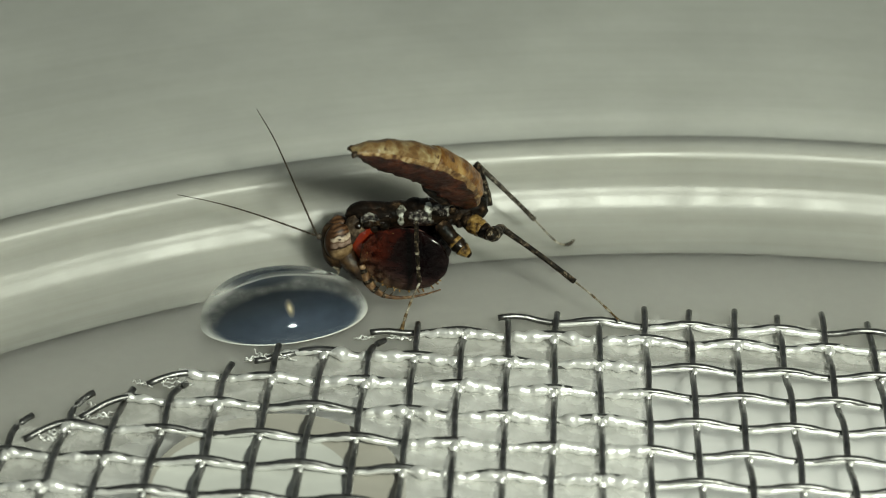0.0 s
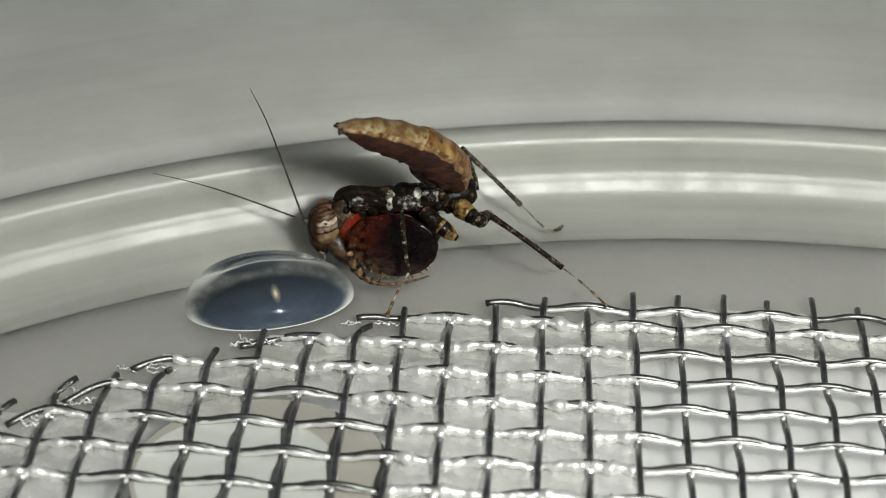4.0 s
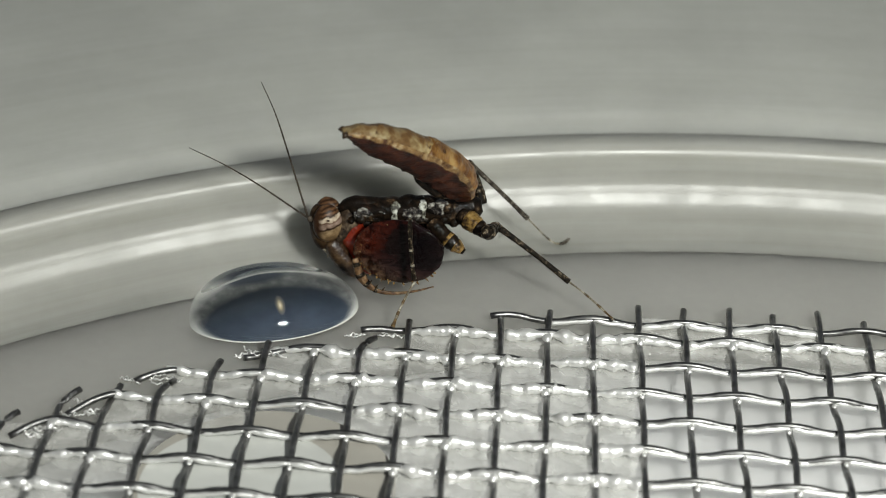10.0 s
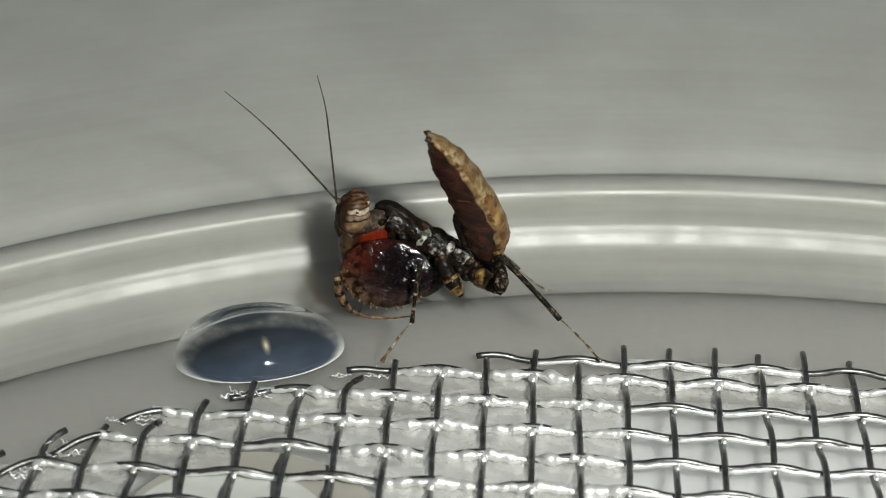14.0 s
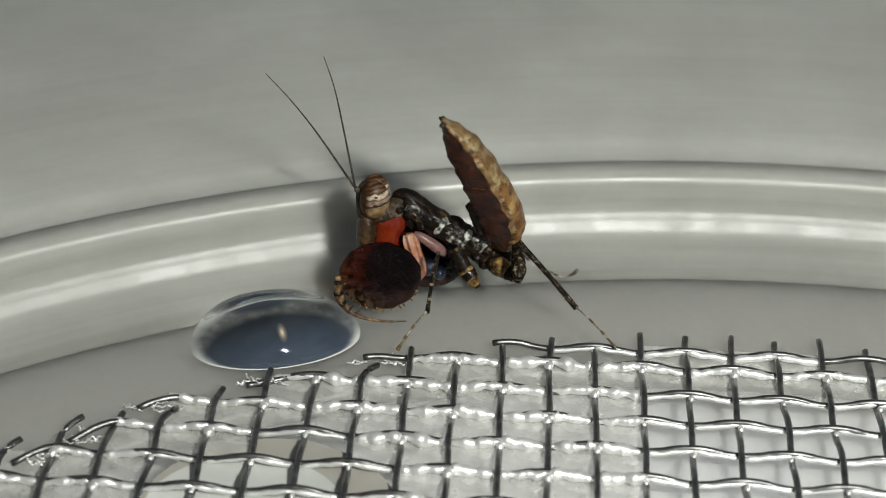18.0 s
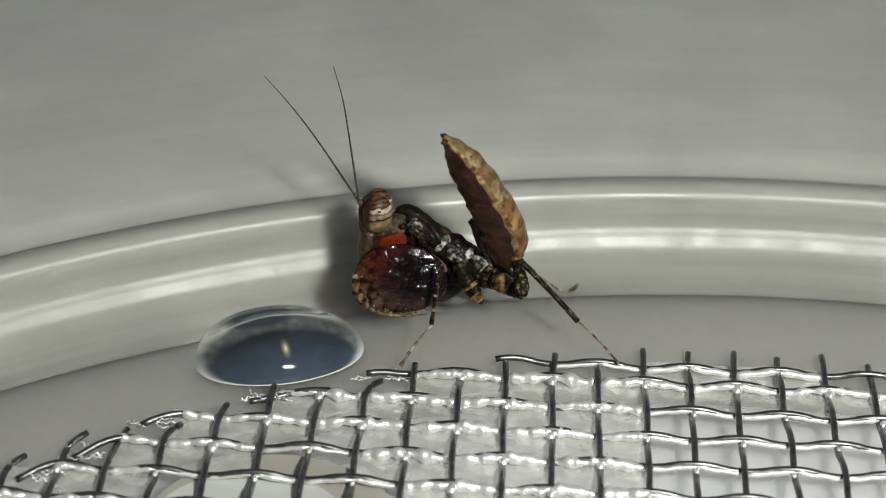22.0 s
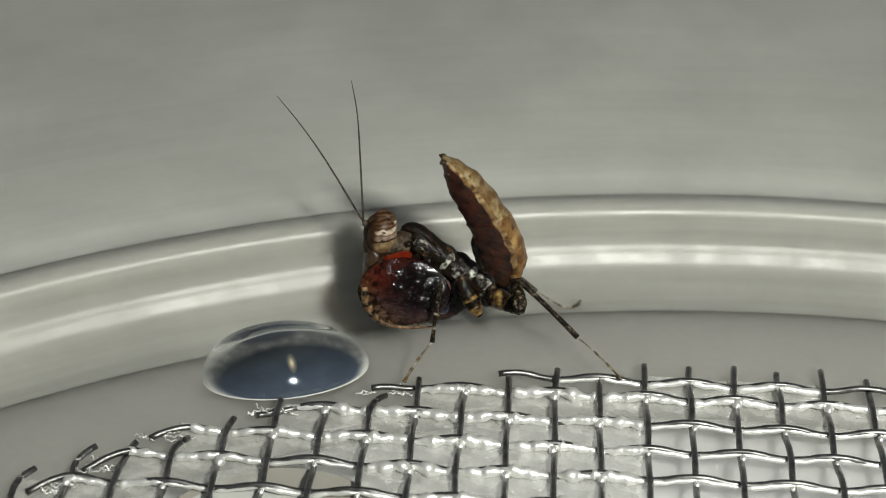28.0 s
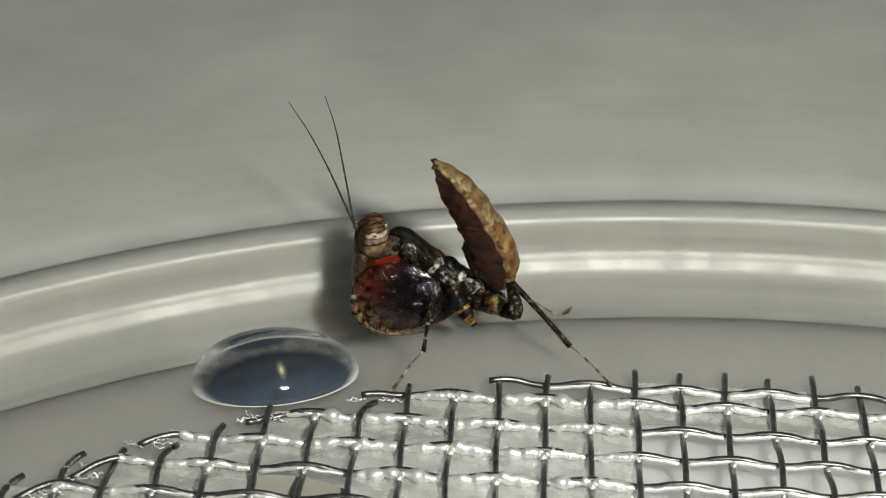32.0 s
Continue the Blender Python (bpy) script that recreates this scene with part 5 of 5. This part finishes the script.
    walk(PARTS["fore_femur"], [
        (0, pose(-0.000804, -0.001100, 0.001645, 2.0, -8.6, -14.0)),
        (6, pose(-0.000714, -0.001100, 0.001607, 2.0, -8.7, -14.0)),
        (9, pose(-0.000763, -0.001100, 0.001703, 2.0, -8.8, -14.0)),
        (10, pose(-0.000716, -0.001100, 0.001826, 2.0, -8.8, -14.0)),
        (10.4, pose(-0.000848, -0.001100, 0.001990, 0.0, -8.8, -12.0)),
        (10.7, pose(-0.000768, -0.001100, 0.002487, -14.0, -4.4, -2.0)),
        (11, pose(-0.000724, -0.001100, 0.002631, -16.0, 0.0, 2.0)),
        (11.5, pose(-0.000493, -0.001100, 0.002459, -16.0, 0.0, 2.0)),
        (12, pose(-0.000645, -0.001100, 0.002368, -16.0, -0.1, 2.0)),
        (13, pose(-0.000617, -0.001100, 0.002524, -16.0, 0.0, 2.0)),
        (16, pose(-0.000785, -0.001100, 0.002345, -16.0, 0.0, 1.0)),
        (17, pose(-0.000893, -0.001100, 0.002175, -4.0, -20.9, -18.0)),
        (18, pose(-0.001407, -0.001100, 0.001924, -4.0, -25.4, -22.3)),
        (18.4, pose(-0.001466, -0.001100, 0.001738, -4.0, -25.4, -22.2)),
        (19, pose(-0.001780, -0.001100, 0.001548, -5.0, -22.7, -19.6)),
        (19.6, pose(-0.001558, -0.001100, 0.001571, -6.0, -18.9, -16.9)),
        (20, pose(-0.001169, -0.001100, 0.001801, -10.0, -13.1, -10.0)),
        (20.4, pose(-0.000991, -0.001100, 0.002126, -12.0, 0.0, -3.0)),
        (22, pose(-0.000826, -0.001100, 0.002421, -16.0, 0.0, 2.0)),
        (25, pose(-0.000730, -0.001100, 0.002430, -16.0, 0.0, 2.0)),
        (28, pose(-0.000863, -0.001100, 0.002527, -16.0, -0.0, 2.0)),
        (32, pose(-0.000759, -0.001100, 0.002583, -16.0, 0.0, 2.0))])
    walk(PARTS["fore_tibia"], [
        (0, pose(-0.002266, -0.001600, 0.001661, 0.0, -12.1, 0.0)),
        (6, pose(-0.002221, -0.001600, 0.001597, 0.0, -12.6, 0.0)),
        (9, pose(-0.002283, -0.001600, 0.001730, 0.0, -12.7, 0.0)),
        (10, pose(-0.002196, -0.001600, 0.001791, 0.0, -9.6, 0.0)),
        (10.4, pose(-0.002418, -0.001600, 0.001973, 0.0, -9.2, 0.0)),
        (10.7, pose(-0.002649, -0.001600, 0.002871, 0.0, 12.5, 0.0)),
        (11, pose(-0.002457, -0.001600, 0.003045, 0.0, 29.3, 0.0)),
        (11.5, pose(-0.002322, -0.001600, 0.002689, 0.0, 6.5, 0.0)),
        (12, pose(-0.002365, -0.001600, 0.002478, 0.0, 1.3, 0.0)),
        (13, pose(-0.002318, -0.001600, 0.002551, 0.0, -0.2, 0.0)),
        (16, pose(-0.002330, -0.001600, 0.002685, 0.0, 2.3, 0.0)),
        (17, pose(-0.002531, -0.001600, 0.002775, 0.0, 5.2, 0.0)),
        (18, pose(-0.002827, -0.001600, 0.002138, 0.0, 5.3, 0.0)),
        (18.4, pose(-0.003005, -0.001600, 0.001954, 0.0, -1.5, 0.0)),
        (19, pose(-0.003245, -0.001600, 0.001600, 0.0, -6.5, 0.0)),
        (19.6, pose(-0.003045, -0.001600, 0.001579, 0.0, -11.2, 0.0)),
        (20, pose(-0.002732, -0.001600, 0.001722, 0.0, -14.6, 0.0)),
        (20.4, pose(-0.002608, -0.001600, 0.002231, 0.0, -8.9, 0.0)),
        (22, pose(-0.002381, -0.001600, 0.002796, 0.0, 0.1, 0.0)),
        (25, pose(-0.002240, -0.001600, 0.002850, 0.0, 1.0, 0.0)),
        (28, pose(-0.002232, -0.001600, 0.002927, 0.0, -0.0, 0.0)),
        (32, pose(-0.002273, -0.001600, 0.002874, 0.0, -2.5, 0.0))])
    walk(PARTS["fore_coxa"], [
        (0, pose(-0.001357, -0.000500, 0.002095, 0.0, -9.1, 0.0)),
        (10.4, pose(-0.001152, -0.000500, 0.002417, 0.0, -7.0, 0.0)),
        (11, pose(-0.000896, -0.000500, 0.003175, 0.0, -7.2, 0.0)),
        (12, pose(-0.000725, -0.000500, 0.003079, 0.0, 0.9, 0.0)),
        (16, pose(-0.000658, -0.000500, 0.003193, 0.0, 0.8, 0.0)),
        (17, pose(-0.000577, -0.000500, 0.003040, 0.0, 3.9, 0.0)),
        (18, pose(-0.000553, -0.000500, 0.003209, 0.0, 19.7, 0.0)),
        (18.4, pose(-0.000532, -0.000500, 0.003093, 0.0, 24.3, 0.0)),
        (19, pose(-0.000714, -0.000500, 0.003222, 0.0, 25.7, 0.0)),
        (20, pose(-0.000478, -0.000500, 0.002944, 0.0, -0.9, 0.0)),
        (20.4, pose(-0.000635, -0.000500, 0.002782, 0.0, -0.4, 0.0)),
        (21, pose(-0.000749, -0.000500, 0.002702, 0.0, 2.2, 0.0)),
        (28, pose(-0.000848, -0.000500, 0.003204, 0.0, 4.8, 0.0)),
        (32, pose(-0.000859, -0.000500, 0.003234, 0.0, 4.8, 0.0))])
    walk(PARTS["hind_coxa"], [
        (0, pose(0.001154, -0.000400, 0.002873, -1.8, 0.8, -4.7)),
        (6, pose(0.001168, -0.000400, 0.002912, -1.8, 5.2, -4.0)),
        (9, pose(0.001093, -0.000400, 0.002925, -0.8, 3.8, -1.8)),
        (10, pose(0.001271, -0.000400, 0.002924, -2.0, 6.6, -4.3)),
        (10.4, pose(0.001383, -0.000400, 0.003051, -1.4, 8.8, -2.8)),
        (10.7, pose(0.001814, -0.000400, 0.002831, 0.2, 6.9, 0.4)),
        (11, pose(0.001941, -0.000400, 0.002676, -0.6, 3.5, -1.5)),
        (11.5, pose(0.002086, -0.000400, 0.002332, -0.8, -1.9, -2.3)),
        (12, pose(0.002130, -0.000400, 0.002265, -0.8, -4.2, -2.6)),
        (13, pose(0.002121, -0.000400, 0.002298, -0.7, 0.3, -2.0)),
        (16, pose(0.002140, -0.000400, 0.002271, -0.2, 2.6, -0.6)),
        (18, pose(0.002188, -0.000400, 0.002228, -0.8, 0.2, -2.0)),
        (18.4, pose(0.002216, -0.000400, 0.002209, -0.4, -0.4, -1.2)),
        (19, pose(0.002149, -0.000400, 0.002257, -0.5, 1.0, -1.4)),
        (20, pose(0.002198, -0.000400, 0.002183, -0.4, 0.6, -1.0)),
        (22, pose(0.002163, -0.000400, 0.002207, -0.1, -0.1, -0.4)),
        (25, pose(0.002151, -0.000400, 0.002216, -0.2, -0.6, -0.7)),
        (28, pose(0.001974, -0.000400, 0.002207, 0.0, -0.0, 0.0)),
        (32, pose(0.002145, -0.000400, 0.002245, 0.1, -0.3, 0.3))])
    walk(PARTS["hind_femur"], [
        (0, pose(0.002401, -0.001000, 0.002839, 124.2, 45.2, -163.0)),
        (6, pose(0.002373, -0.001000, 0.002778, 121.6, 40.6, -164.2)),
        (9, pose(0.002409, -0.001000, 0.002776, 122.6, 42.2, -163.8)),
        (10, pose(0.002471, -0.001000, 0.002814, 123.1, 45.4, -162.8)),
        (10.4, pose(0.002579, -0.001000, 0.003022, 125.6, 56.9, -157.0)),
        (10.7, pose(0.002810, -0.001000, 0.003149, -83.1, 3.3, -12.7)),
        (11, pose(0.003026, -0.001000, 0.003693, -49.4, 16.9, -9.8)),
        (11.5, pose(0.003097, -0.001000, 0.003398, -55.1, 12.4, -10.5)),
        (12, pose(0.003063, -0.001000, 0.003379, -54.6, 7.4, -10.4)),
        (13, pose(0.002986, -0.001000, 0.003280, -56.2, 1.8, -10.6)),
        (16, pose(0.002949, -0.001000, 0.003299, -45.4, -1.5, -9.2)),
        (18, pose(0.003042, -0.001000, 0.003316, -48.5, 3.6, -9.6)),
        (18.4, pose(0.003039, -0.001000, 0.003276, -48.5, -1.0, -9.7)),
        (19, pose(0.002956, -0.001000, 0.003284, -50.1, -1.6, -9.9)),
        (20, pose(0.002928, -0.001000, 0.003294, -39.2, -3.9, -8.3)),
        (22, pose(0.002906, -0.001000, 0.003315, -39.3, -4.8, -8.3)),
        (25, pose(0.002870, -0.001000, 0.003326, -39.7, -6.1, -8.4)),
        (28, pose(0.002737, -0.001000, 0.003201, -48.8, -9.1, -10.0)),
        (32, pose(0.002943, -0.001000, 0.003257, -48.1, -7.4, -9.8))])
    walk(PARTS["hind_tibia"], [
        (0, pose(0.002401, -0.001000, 0.002839, -0.1, -7.9, -0.1)),
        (6, pose(0.002373, -0.001000, 0.002778, -0.2, -8.5, -0.2)),
        (9, pose(0.002409, -0.001000, 0.002776, -0.2, -8.1, -0.2)),
        (10, pose(0.002471, -0.001000, 0.002814, -0.2, -6.7, -0.2)),
        (10.4, pose(0.002579, -0.001000, 0.003022, -0.1, -3.6, -0.2)),
        (10.7, pose(0.002810, -0.001000, 0.003149, -0.2, -1.2, -0.3)),
        (11, pose(0.003026, -0.001000, 0.003693, 0.1, 7.2, 0.1)),
        (11.5, pose(0.003097, -0.001000, 0.003398, -0.4, 5.8, -0.4)),
        (12, pose(0.003063, -0.001000, 0.003379, -0.4, 5.3, -0.4)),
        (13, pose(0.002986, -0.001000, 0.003280, -0.2, 2.6, -0.2)),
        (16, pose(0.002949, -0.001000, 0.003299, -0.4, 3.0, -0.4)),
        (18, pose(0.003042, -0.001000, 0.003316, -0.5, 4.7, -0.5)),
        (18.4, pose(0.003039, -0.001000, 0.003276, -0.4, 4.5, -0.4)),
        (19, pose(0.002956, -0.001000, 0.003284, -0.4, 2.9, -0.4)),
        (20, pose(0.002928, -0.001000, 0.003294, -0.3, 2.6, -0.3)),
        (22, pose(0.002906, -0.001000, 0.003315, -0.2, 2.3, -0.3)),
        (25, pose(0.002870, -0.001000, 0.003326, -0.1, 3.0, -0.1)),
        (28, pose(0.002737, -0.001000, 0.003201, 0.0, -0.0, 0.0)),
        (32, pose(0.002943, -0.001000, 0.003257, -0.3, 3.7, -0.3))])
    walk(PARTS["hind_tarsus"], [
        (0, pose(0.004848, -0.001500, 0.001166, 0.7, -2.2, 1.2)),
        (6, pose(0.004805, -0.001500, 0.001148, 0.9, -3.4, 1.5)),
        (9, pose(0.004821, -0.001500, 0.001135, 0.8, -3.5, 1.3)),
        (10, pose(0.004846, -0.001500, 0.001112, 0.5, -3.7, 0.9)),
        (10.4, pose(0.004882, -0.001500, 0.001175, 0.6, -1.4, 0.9)),
        (10.7, pose(0.005004, -0.001500, 0.001238, 0.1, 2.4, 0.1)),
        (11, pose(0.005030, -0.001500, 0.001350, 0.6, 5.7, 0.7)),
        (11.5, pose(0.004999, -0.001500, 0.001275, 0.3, 3.3, 0.5)),
        (12, pose(0.004989, -0.001500, 0.001272, 0.4, 3.0, 0.5)),
        (13, pose(0.005060, -0.001500, 0.001216, -0.4, 2.9, -0.6)),
        (16, pose(0.004959, -0.001500, 0.001264, 0.5, 2.3, 0.8)),
        (18, pose(0.004964, -0.001500, 0.001254, 0.5, 2.1, 0.6)),
        (18.4, pose(0.005003, -0.001500, 0.001183, -0.2, 1.0, -0.2)),
        (19, pose(0.004956, -0.001500, 0.001274, 0.6, 2.4, 0.9)),
        (20, pose(0.004988, -0.001500, 0.001242, 0.2, 2.2, 0.3)),
        (22, pose(0.004979, -0.001500, 0.001270, 0.4, 2.8, 0.6)),
        (25, pose(0.004971, -0.001500, 0.001200, 0.1, 0.8, 0.2)),
        (28, pose(0.004970, -0.001500, 0.001170, 0.0, -0.0, 0.0)),
        (32, pose(0.004943, -0.001500, 0.001185, 0.3, -0.1, 0.4))])
    walk(PARTS["far_femur"], [
        (0, pose(0.001538, 0.001200, 0.004224, 7.1, 16.9, 4.2)),
        (6, pose(0.001448, 0.001200, 0.004208, 7.2, 13.8, 4.4)),
        (9, pose(0.001443, 0.001200, 0.004242, 6.7, 12.7, 4.1)),
        (10, pose(0.001512, 0.001200, 0.004152, 6.9, 12.9, 4.2)),
        (10.4, pose(0.001551, 0.001200, 0.004154, 6.4, 8.6, 4.0)),
        (10.7, pose(0.001657, 0.001200, 0.004136, 7.9, 6.1, 5.0)),
        (11, pose(0.001632, 0.001200, 0.004000, 8.5, 0.9, 5.7)),
        (12, pose(0.001525, 0.001200, 0.003831, -0.2, -4.1, -0.2)),
        (13, pose(0.001654, 0.001200, 0.003769, -0.7, 1.4, -0.5)),
        (16, pose(0.001522, 0.001200, 0.003602, -0.7, 0.1, -0.5)),
        (18, pose(0.001459, 0.001200, 0.003602, -0.5, -1.4, -0.4)),
        (20, pose(0.001464, 0.001200, 0.003589, -0.4, -1.4, -0.3)),
        (22, pose(0.001454, 0.001200, 0.003606, -0.7, -0.6, -0.5)),
        (25, pose(0.001437, 0.001200, 0.003526, -0.8, -1.0, -0.5)),
        (28, pose(0.001409, 0.001200, 0.003490, 0.0, -0.0, 0.0)),
        (32, pose(0.001428, 0.001200, 0.003499, -0.4, -0.6, -0.3))])
    walk(PARTS["far_tibia"], [
        (0, pose(0.001538, 0.001200, 0.004224, 0.0, 4.2, 0.0)),
        (6, pose(0.001448, 0.001200, 0.004208, -0.2, 3.5, -0.2)),
        (9, pose(0.001443, 0.001200, 0.004242, -0.2, 2.3, -0.2)),
        (10, pose(0.001512, 0.001200, 0.004152, -0.1, 3.7, -0.1)),
        (10.4, pose(0.001551, 0.001200, 0.004154, -0.1, 3.7, -0.1)),
        (10.7, pose(0.001657, 0.001200, 0.004136, -0.2, 3.8, -0.2)),
        (11, pose(0.001632, 0.001200, 0.004000, -0.1, 2.6, -0.1)),
        (12, pose(0.001525, 0.001200, 0.003831, -0.1, 1.3, -0.1)),
        (13, pose(0.001654, 0.001200, 0.003769, -0.3, 2.5, -0.3)),
        (16, pose(0.001522, 0.001200, 0.003602, -0.4, 1.4, -0.4)),
        (18, pose(0.001459, 0.001200, 0.003602, -0.4, 2.0, -0.4)),
        (20, pose(0.001464, 0.001200, 0.003589, -0.1, 0.0, -0.1)),
        (22, pose(0.001454, 0.001200, 0.003606, 0.0, 0.5, 0.0)),
        (25, pose(0.001437, 0.001200, 0.003526, 0.2, 0.2, 0.2)),
        (28, pose(0.001409, 0.001200, 0.003490, 0.0, -0.0, 0.0)),
        (32, pose(0.001428, 0.001200, 0.003499, 0.1, -0.2, 0.1))])
    walk(PARTS["far_tarsus"], [
        (0, pose(0.003617, 0.001981, 0.001814, -2.5, 13.0, -3.4)),
        (6, pose(0.003610, 0.001981, 0.001763, -2.3, 11.9, -3.2)),
        (9, pose(0.003662, 0.001981, 0.001833, -2.5, 14.2, -3.3)),
        (10, pose(0.003636, 0.001981, 0.001739, -2.1, 11.8, -2.9)),
        (10.4, pose(0.003673, 0.001981, 0.001742, -2.0, 12.6, -2.7)),
        (10.7, pose(0.003804, 0.001981, 0.001680, -1.1, 13.7, -1.5)),
        (11, pose(0.003799, 0.001981, 0.001626, -0.9, 12.4, -1.2)),
        (12, pose(0.003755, 0.001981, 0.001502, -0.5, 8.6, -0.7)),
        (13, pose(0.003889, 0.001981, 0.001335, 1.0, 6.8, 1.5)),
        (16, pose(0.003813, 0.001981, 0.001196, 0.9, 1.3, 1.6)),
        (18, pose(0.003734, 0.001981, 0.001165, 0.5, -1.0, 0.9)),
        (20, pose(0.003739, 0.001981, 0.001312, 0.1, 3.4, 0.2)),
        (22, pose(0.003688, 0.001981, 0.001332, -0.2, 3.1, -0.3)),
        (25, pose(0.003650, 0.001981, 0.001301, -0.3, 1.6, -0.5)),
        (28, pose(0.003669, 0.001981, 0.001231, 0.0, -0.0, 0.0)),
        (32, pose(0.003678, 0.001981, 0.001269, -0.1, 1.2, -0.1))])
    walk(PARTS["mid_femur"], [
        (0, pose(0.000318, -0.000500, 0.002758, -4.0, -18.5, -2.9)),
        (6, pose(0.000170, -0.000500, 0.002688, -2.6, -26.9, -2.3)),
        (9, pose(0.000209, -0.000500, 0.002805, -2.4, -18.9, -1.7)),
        (10, pose(0.000278, -0.000500, 0.002698, -3.1, -23.6, -2.5)),
        (10.4, pose(0.000353, -0.000500, 0.002763, -2.2, -22.9, -1.8)),
        (10.7, pose(0.000624, -0.000500, 0.002912, -1.7, -11.6, -1.1)),
        (11, pose(0.000953, -0.000500, 0.002948, -2.4, -6.9, -1.5)),
        (12, pose(0.001053, -0.000500, 0.002893, -1.3, -1.9, -0.8)),
        (13, pose(0.001063, -0.000500, 0.002946, -0.6, -0.2, -0.4)),
        (16, pose(0.001039, -0.000500, 0.002816, -0.5, -3.7, -0.3)),
        (18, pose(0.001001, -0.000500, 0.002727, -1.1, -5.2, -0.6)),
        (18.4, pose(0.001065, -0.000500, 0.002670, -1.2, -5.6, -0.7)),
        (20, pose(0.001100, -0.000500, 0.002709, -1.2, -3.7, -0.7)),
        (22, pose(0.001029, -0.000500, 0.002731, -1.1, -5.1, -0.6)),
        (25, pose(0.001033, -0.000500, 0.002703, -1.3, -2.9, -0.7)),
        (28, pose(0.000957, -0.000500, 0.002866, 0.0, -0.0, 0.0)),
        (32, pose(0.001002, -0.000500, 0.002730, -1.3, -4.2, -0.8))])
    walk(PARTS["mid_tibia"], [
        (0, pose(-0.000442, -0.001900, 0.003457, 0.0, -10.3, -0.0)),
        (6, pose(-0.000484, -0.001900, 0.003281, 0.1, -13.6, -0.0)),
        (9, pose(-0.000463, -0.001900, 0.003492, 0.1, -12.3, -0.0)),
        (10, pose(-0.000398, -0.001900, 0.003449, 0.1, -11.8, -0.0)),
        (10.4, pose(-0.000267, -0.001900, 0.003513, 0.1, -10.4, -0.0)),
        (10.7, pose(0.000113, -0.001900, 0.003337, -0.1, -4.7, 0.0)),
        (11, pose(0.000268, -0.001900, 0.003387, 0.0, -2.5, -0.0)),
        (11.5, pose(0.000423, -0.001900, 0.003301, -0.1, -0.7, 0.0)),
        (12, pose(0.000384, -0.001900, 0.003241, -0.0, -1.3, 0.0)),
        (13, pose(0.000451, -0.001900, 0.003307, -0.1, -0.7, 0.0)),
        (16, pose(0.000452, -0.001900, 0.003343, 0.0, 0.5, -0.0)),
        (18, pose(0.000475, -0.001900, 0.003220, -0.1, 1.2, 0.0)),
        (18.4, pose(0.000554, -0.001900, 0.003206, 0.0, 1.7, -0.0)),
        (20, pose(0.000533, -0.001900, 0.003285, 0.0, 2.8, -0.0)),
        (22, pose(0.000496, -0.001900, 0.003391, 0.0, 1.0, -0.0)),
        (25, pose(0.000433, -0.001900, 0.003278, 0.0, -0.2, -0.0)),
        (28, pose(0.000351, -0.001900, 0.003293, 0.0, -0.0, 0.0)),
        (32, pose(0.000436, -0.001900, 0.003180, -0.0, 1.2, 0.0))])
    walk(PARTS["mid_tarsus"], [
        (0, pose(-0.000328, -0.001950, 0.001194, -3.3, -17.1, 2.5)),
        (6, pose(-0.000236, -0.001950, 0.000995, -5.6, -7.6, 4.6)),
        (9, pose(-0.000267, -0.001950, 0.001199, -2.5, -14.6, 2.0)),
        (10, pose(-0.000219, -0.001950, 0.001135, -3.0, -11.1, 2.4)),
        (10.4, pose(-0.000144, -0.001950, 0.001220, -0.8, -10.3, 0.6)),
        (10.7, pose(0.000015, -0.001950, 0.001221, 0.8, -4.7, -0.7)),
        (11, pose(0.000081, -0.001950, 0.001165, 0.8, -1.2, -0.7)),
        (11.5, pose(0.000178, -0.001950, 0.001219, 2.2, 0.3, -2.1)),
        (12, pose(0.000161, -0.001950, 0.001129, 1.1, 2.2, -1.1)),
        (13, pose(0.000207, -0.001950, 0.001222, 2.5, 1.0, -2.3)),
        (16, pose(0.000139, -0.001950, 0.001077, 0.4, 3.1, -0.4)),
        (18, pose(0.000161, -0.001950, 0.001134, 1.2, 2.1, -1.1)),
        (18.4, pose(0.000201, -0.001950, 0.001007, 0.3, 7.1, -0.4)),
        (20, pose(0.000142, -0.001950, 0.001102, 0.7, 2.5, -0.6)),
        (22, pose(0.000165, -0.001950, 0.001135, 1.2, 2.2, -1.2)),
        (25, pose(0.000146, -0.001950, 0.001007, -0.2, 5.6, 0.2)),
        (28, pose(0.000068, -0.001950, 0.001110, 0.0, -0.0, 0.0)),
        (32, pose(0.000115, -0.001950, 0.001044, -0.2, 3.4, 0.2))])


motions()
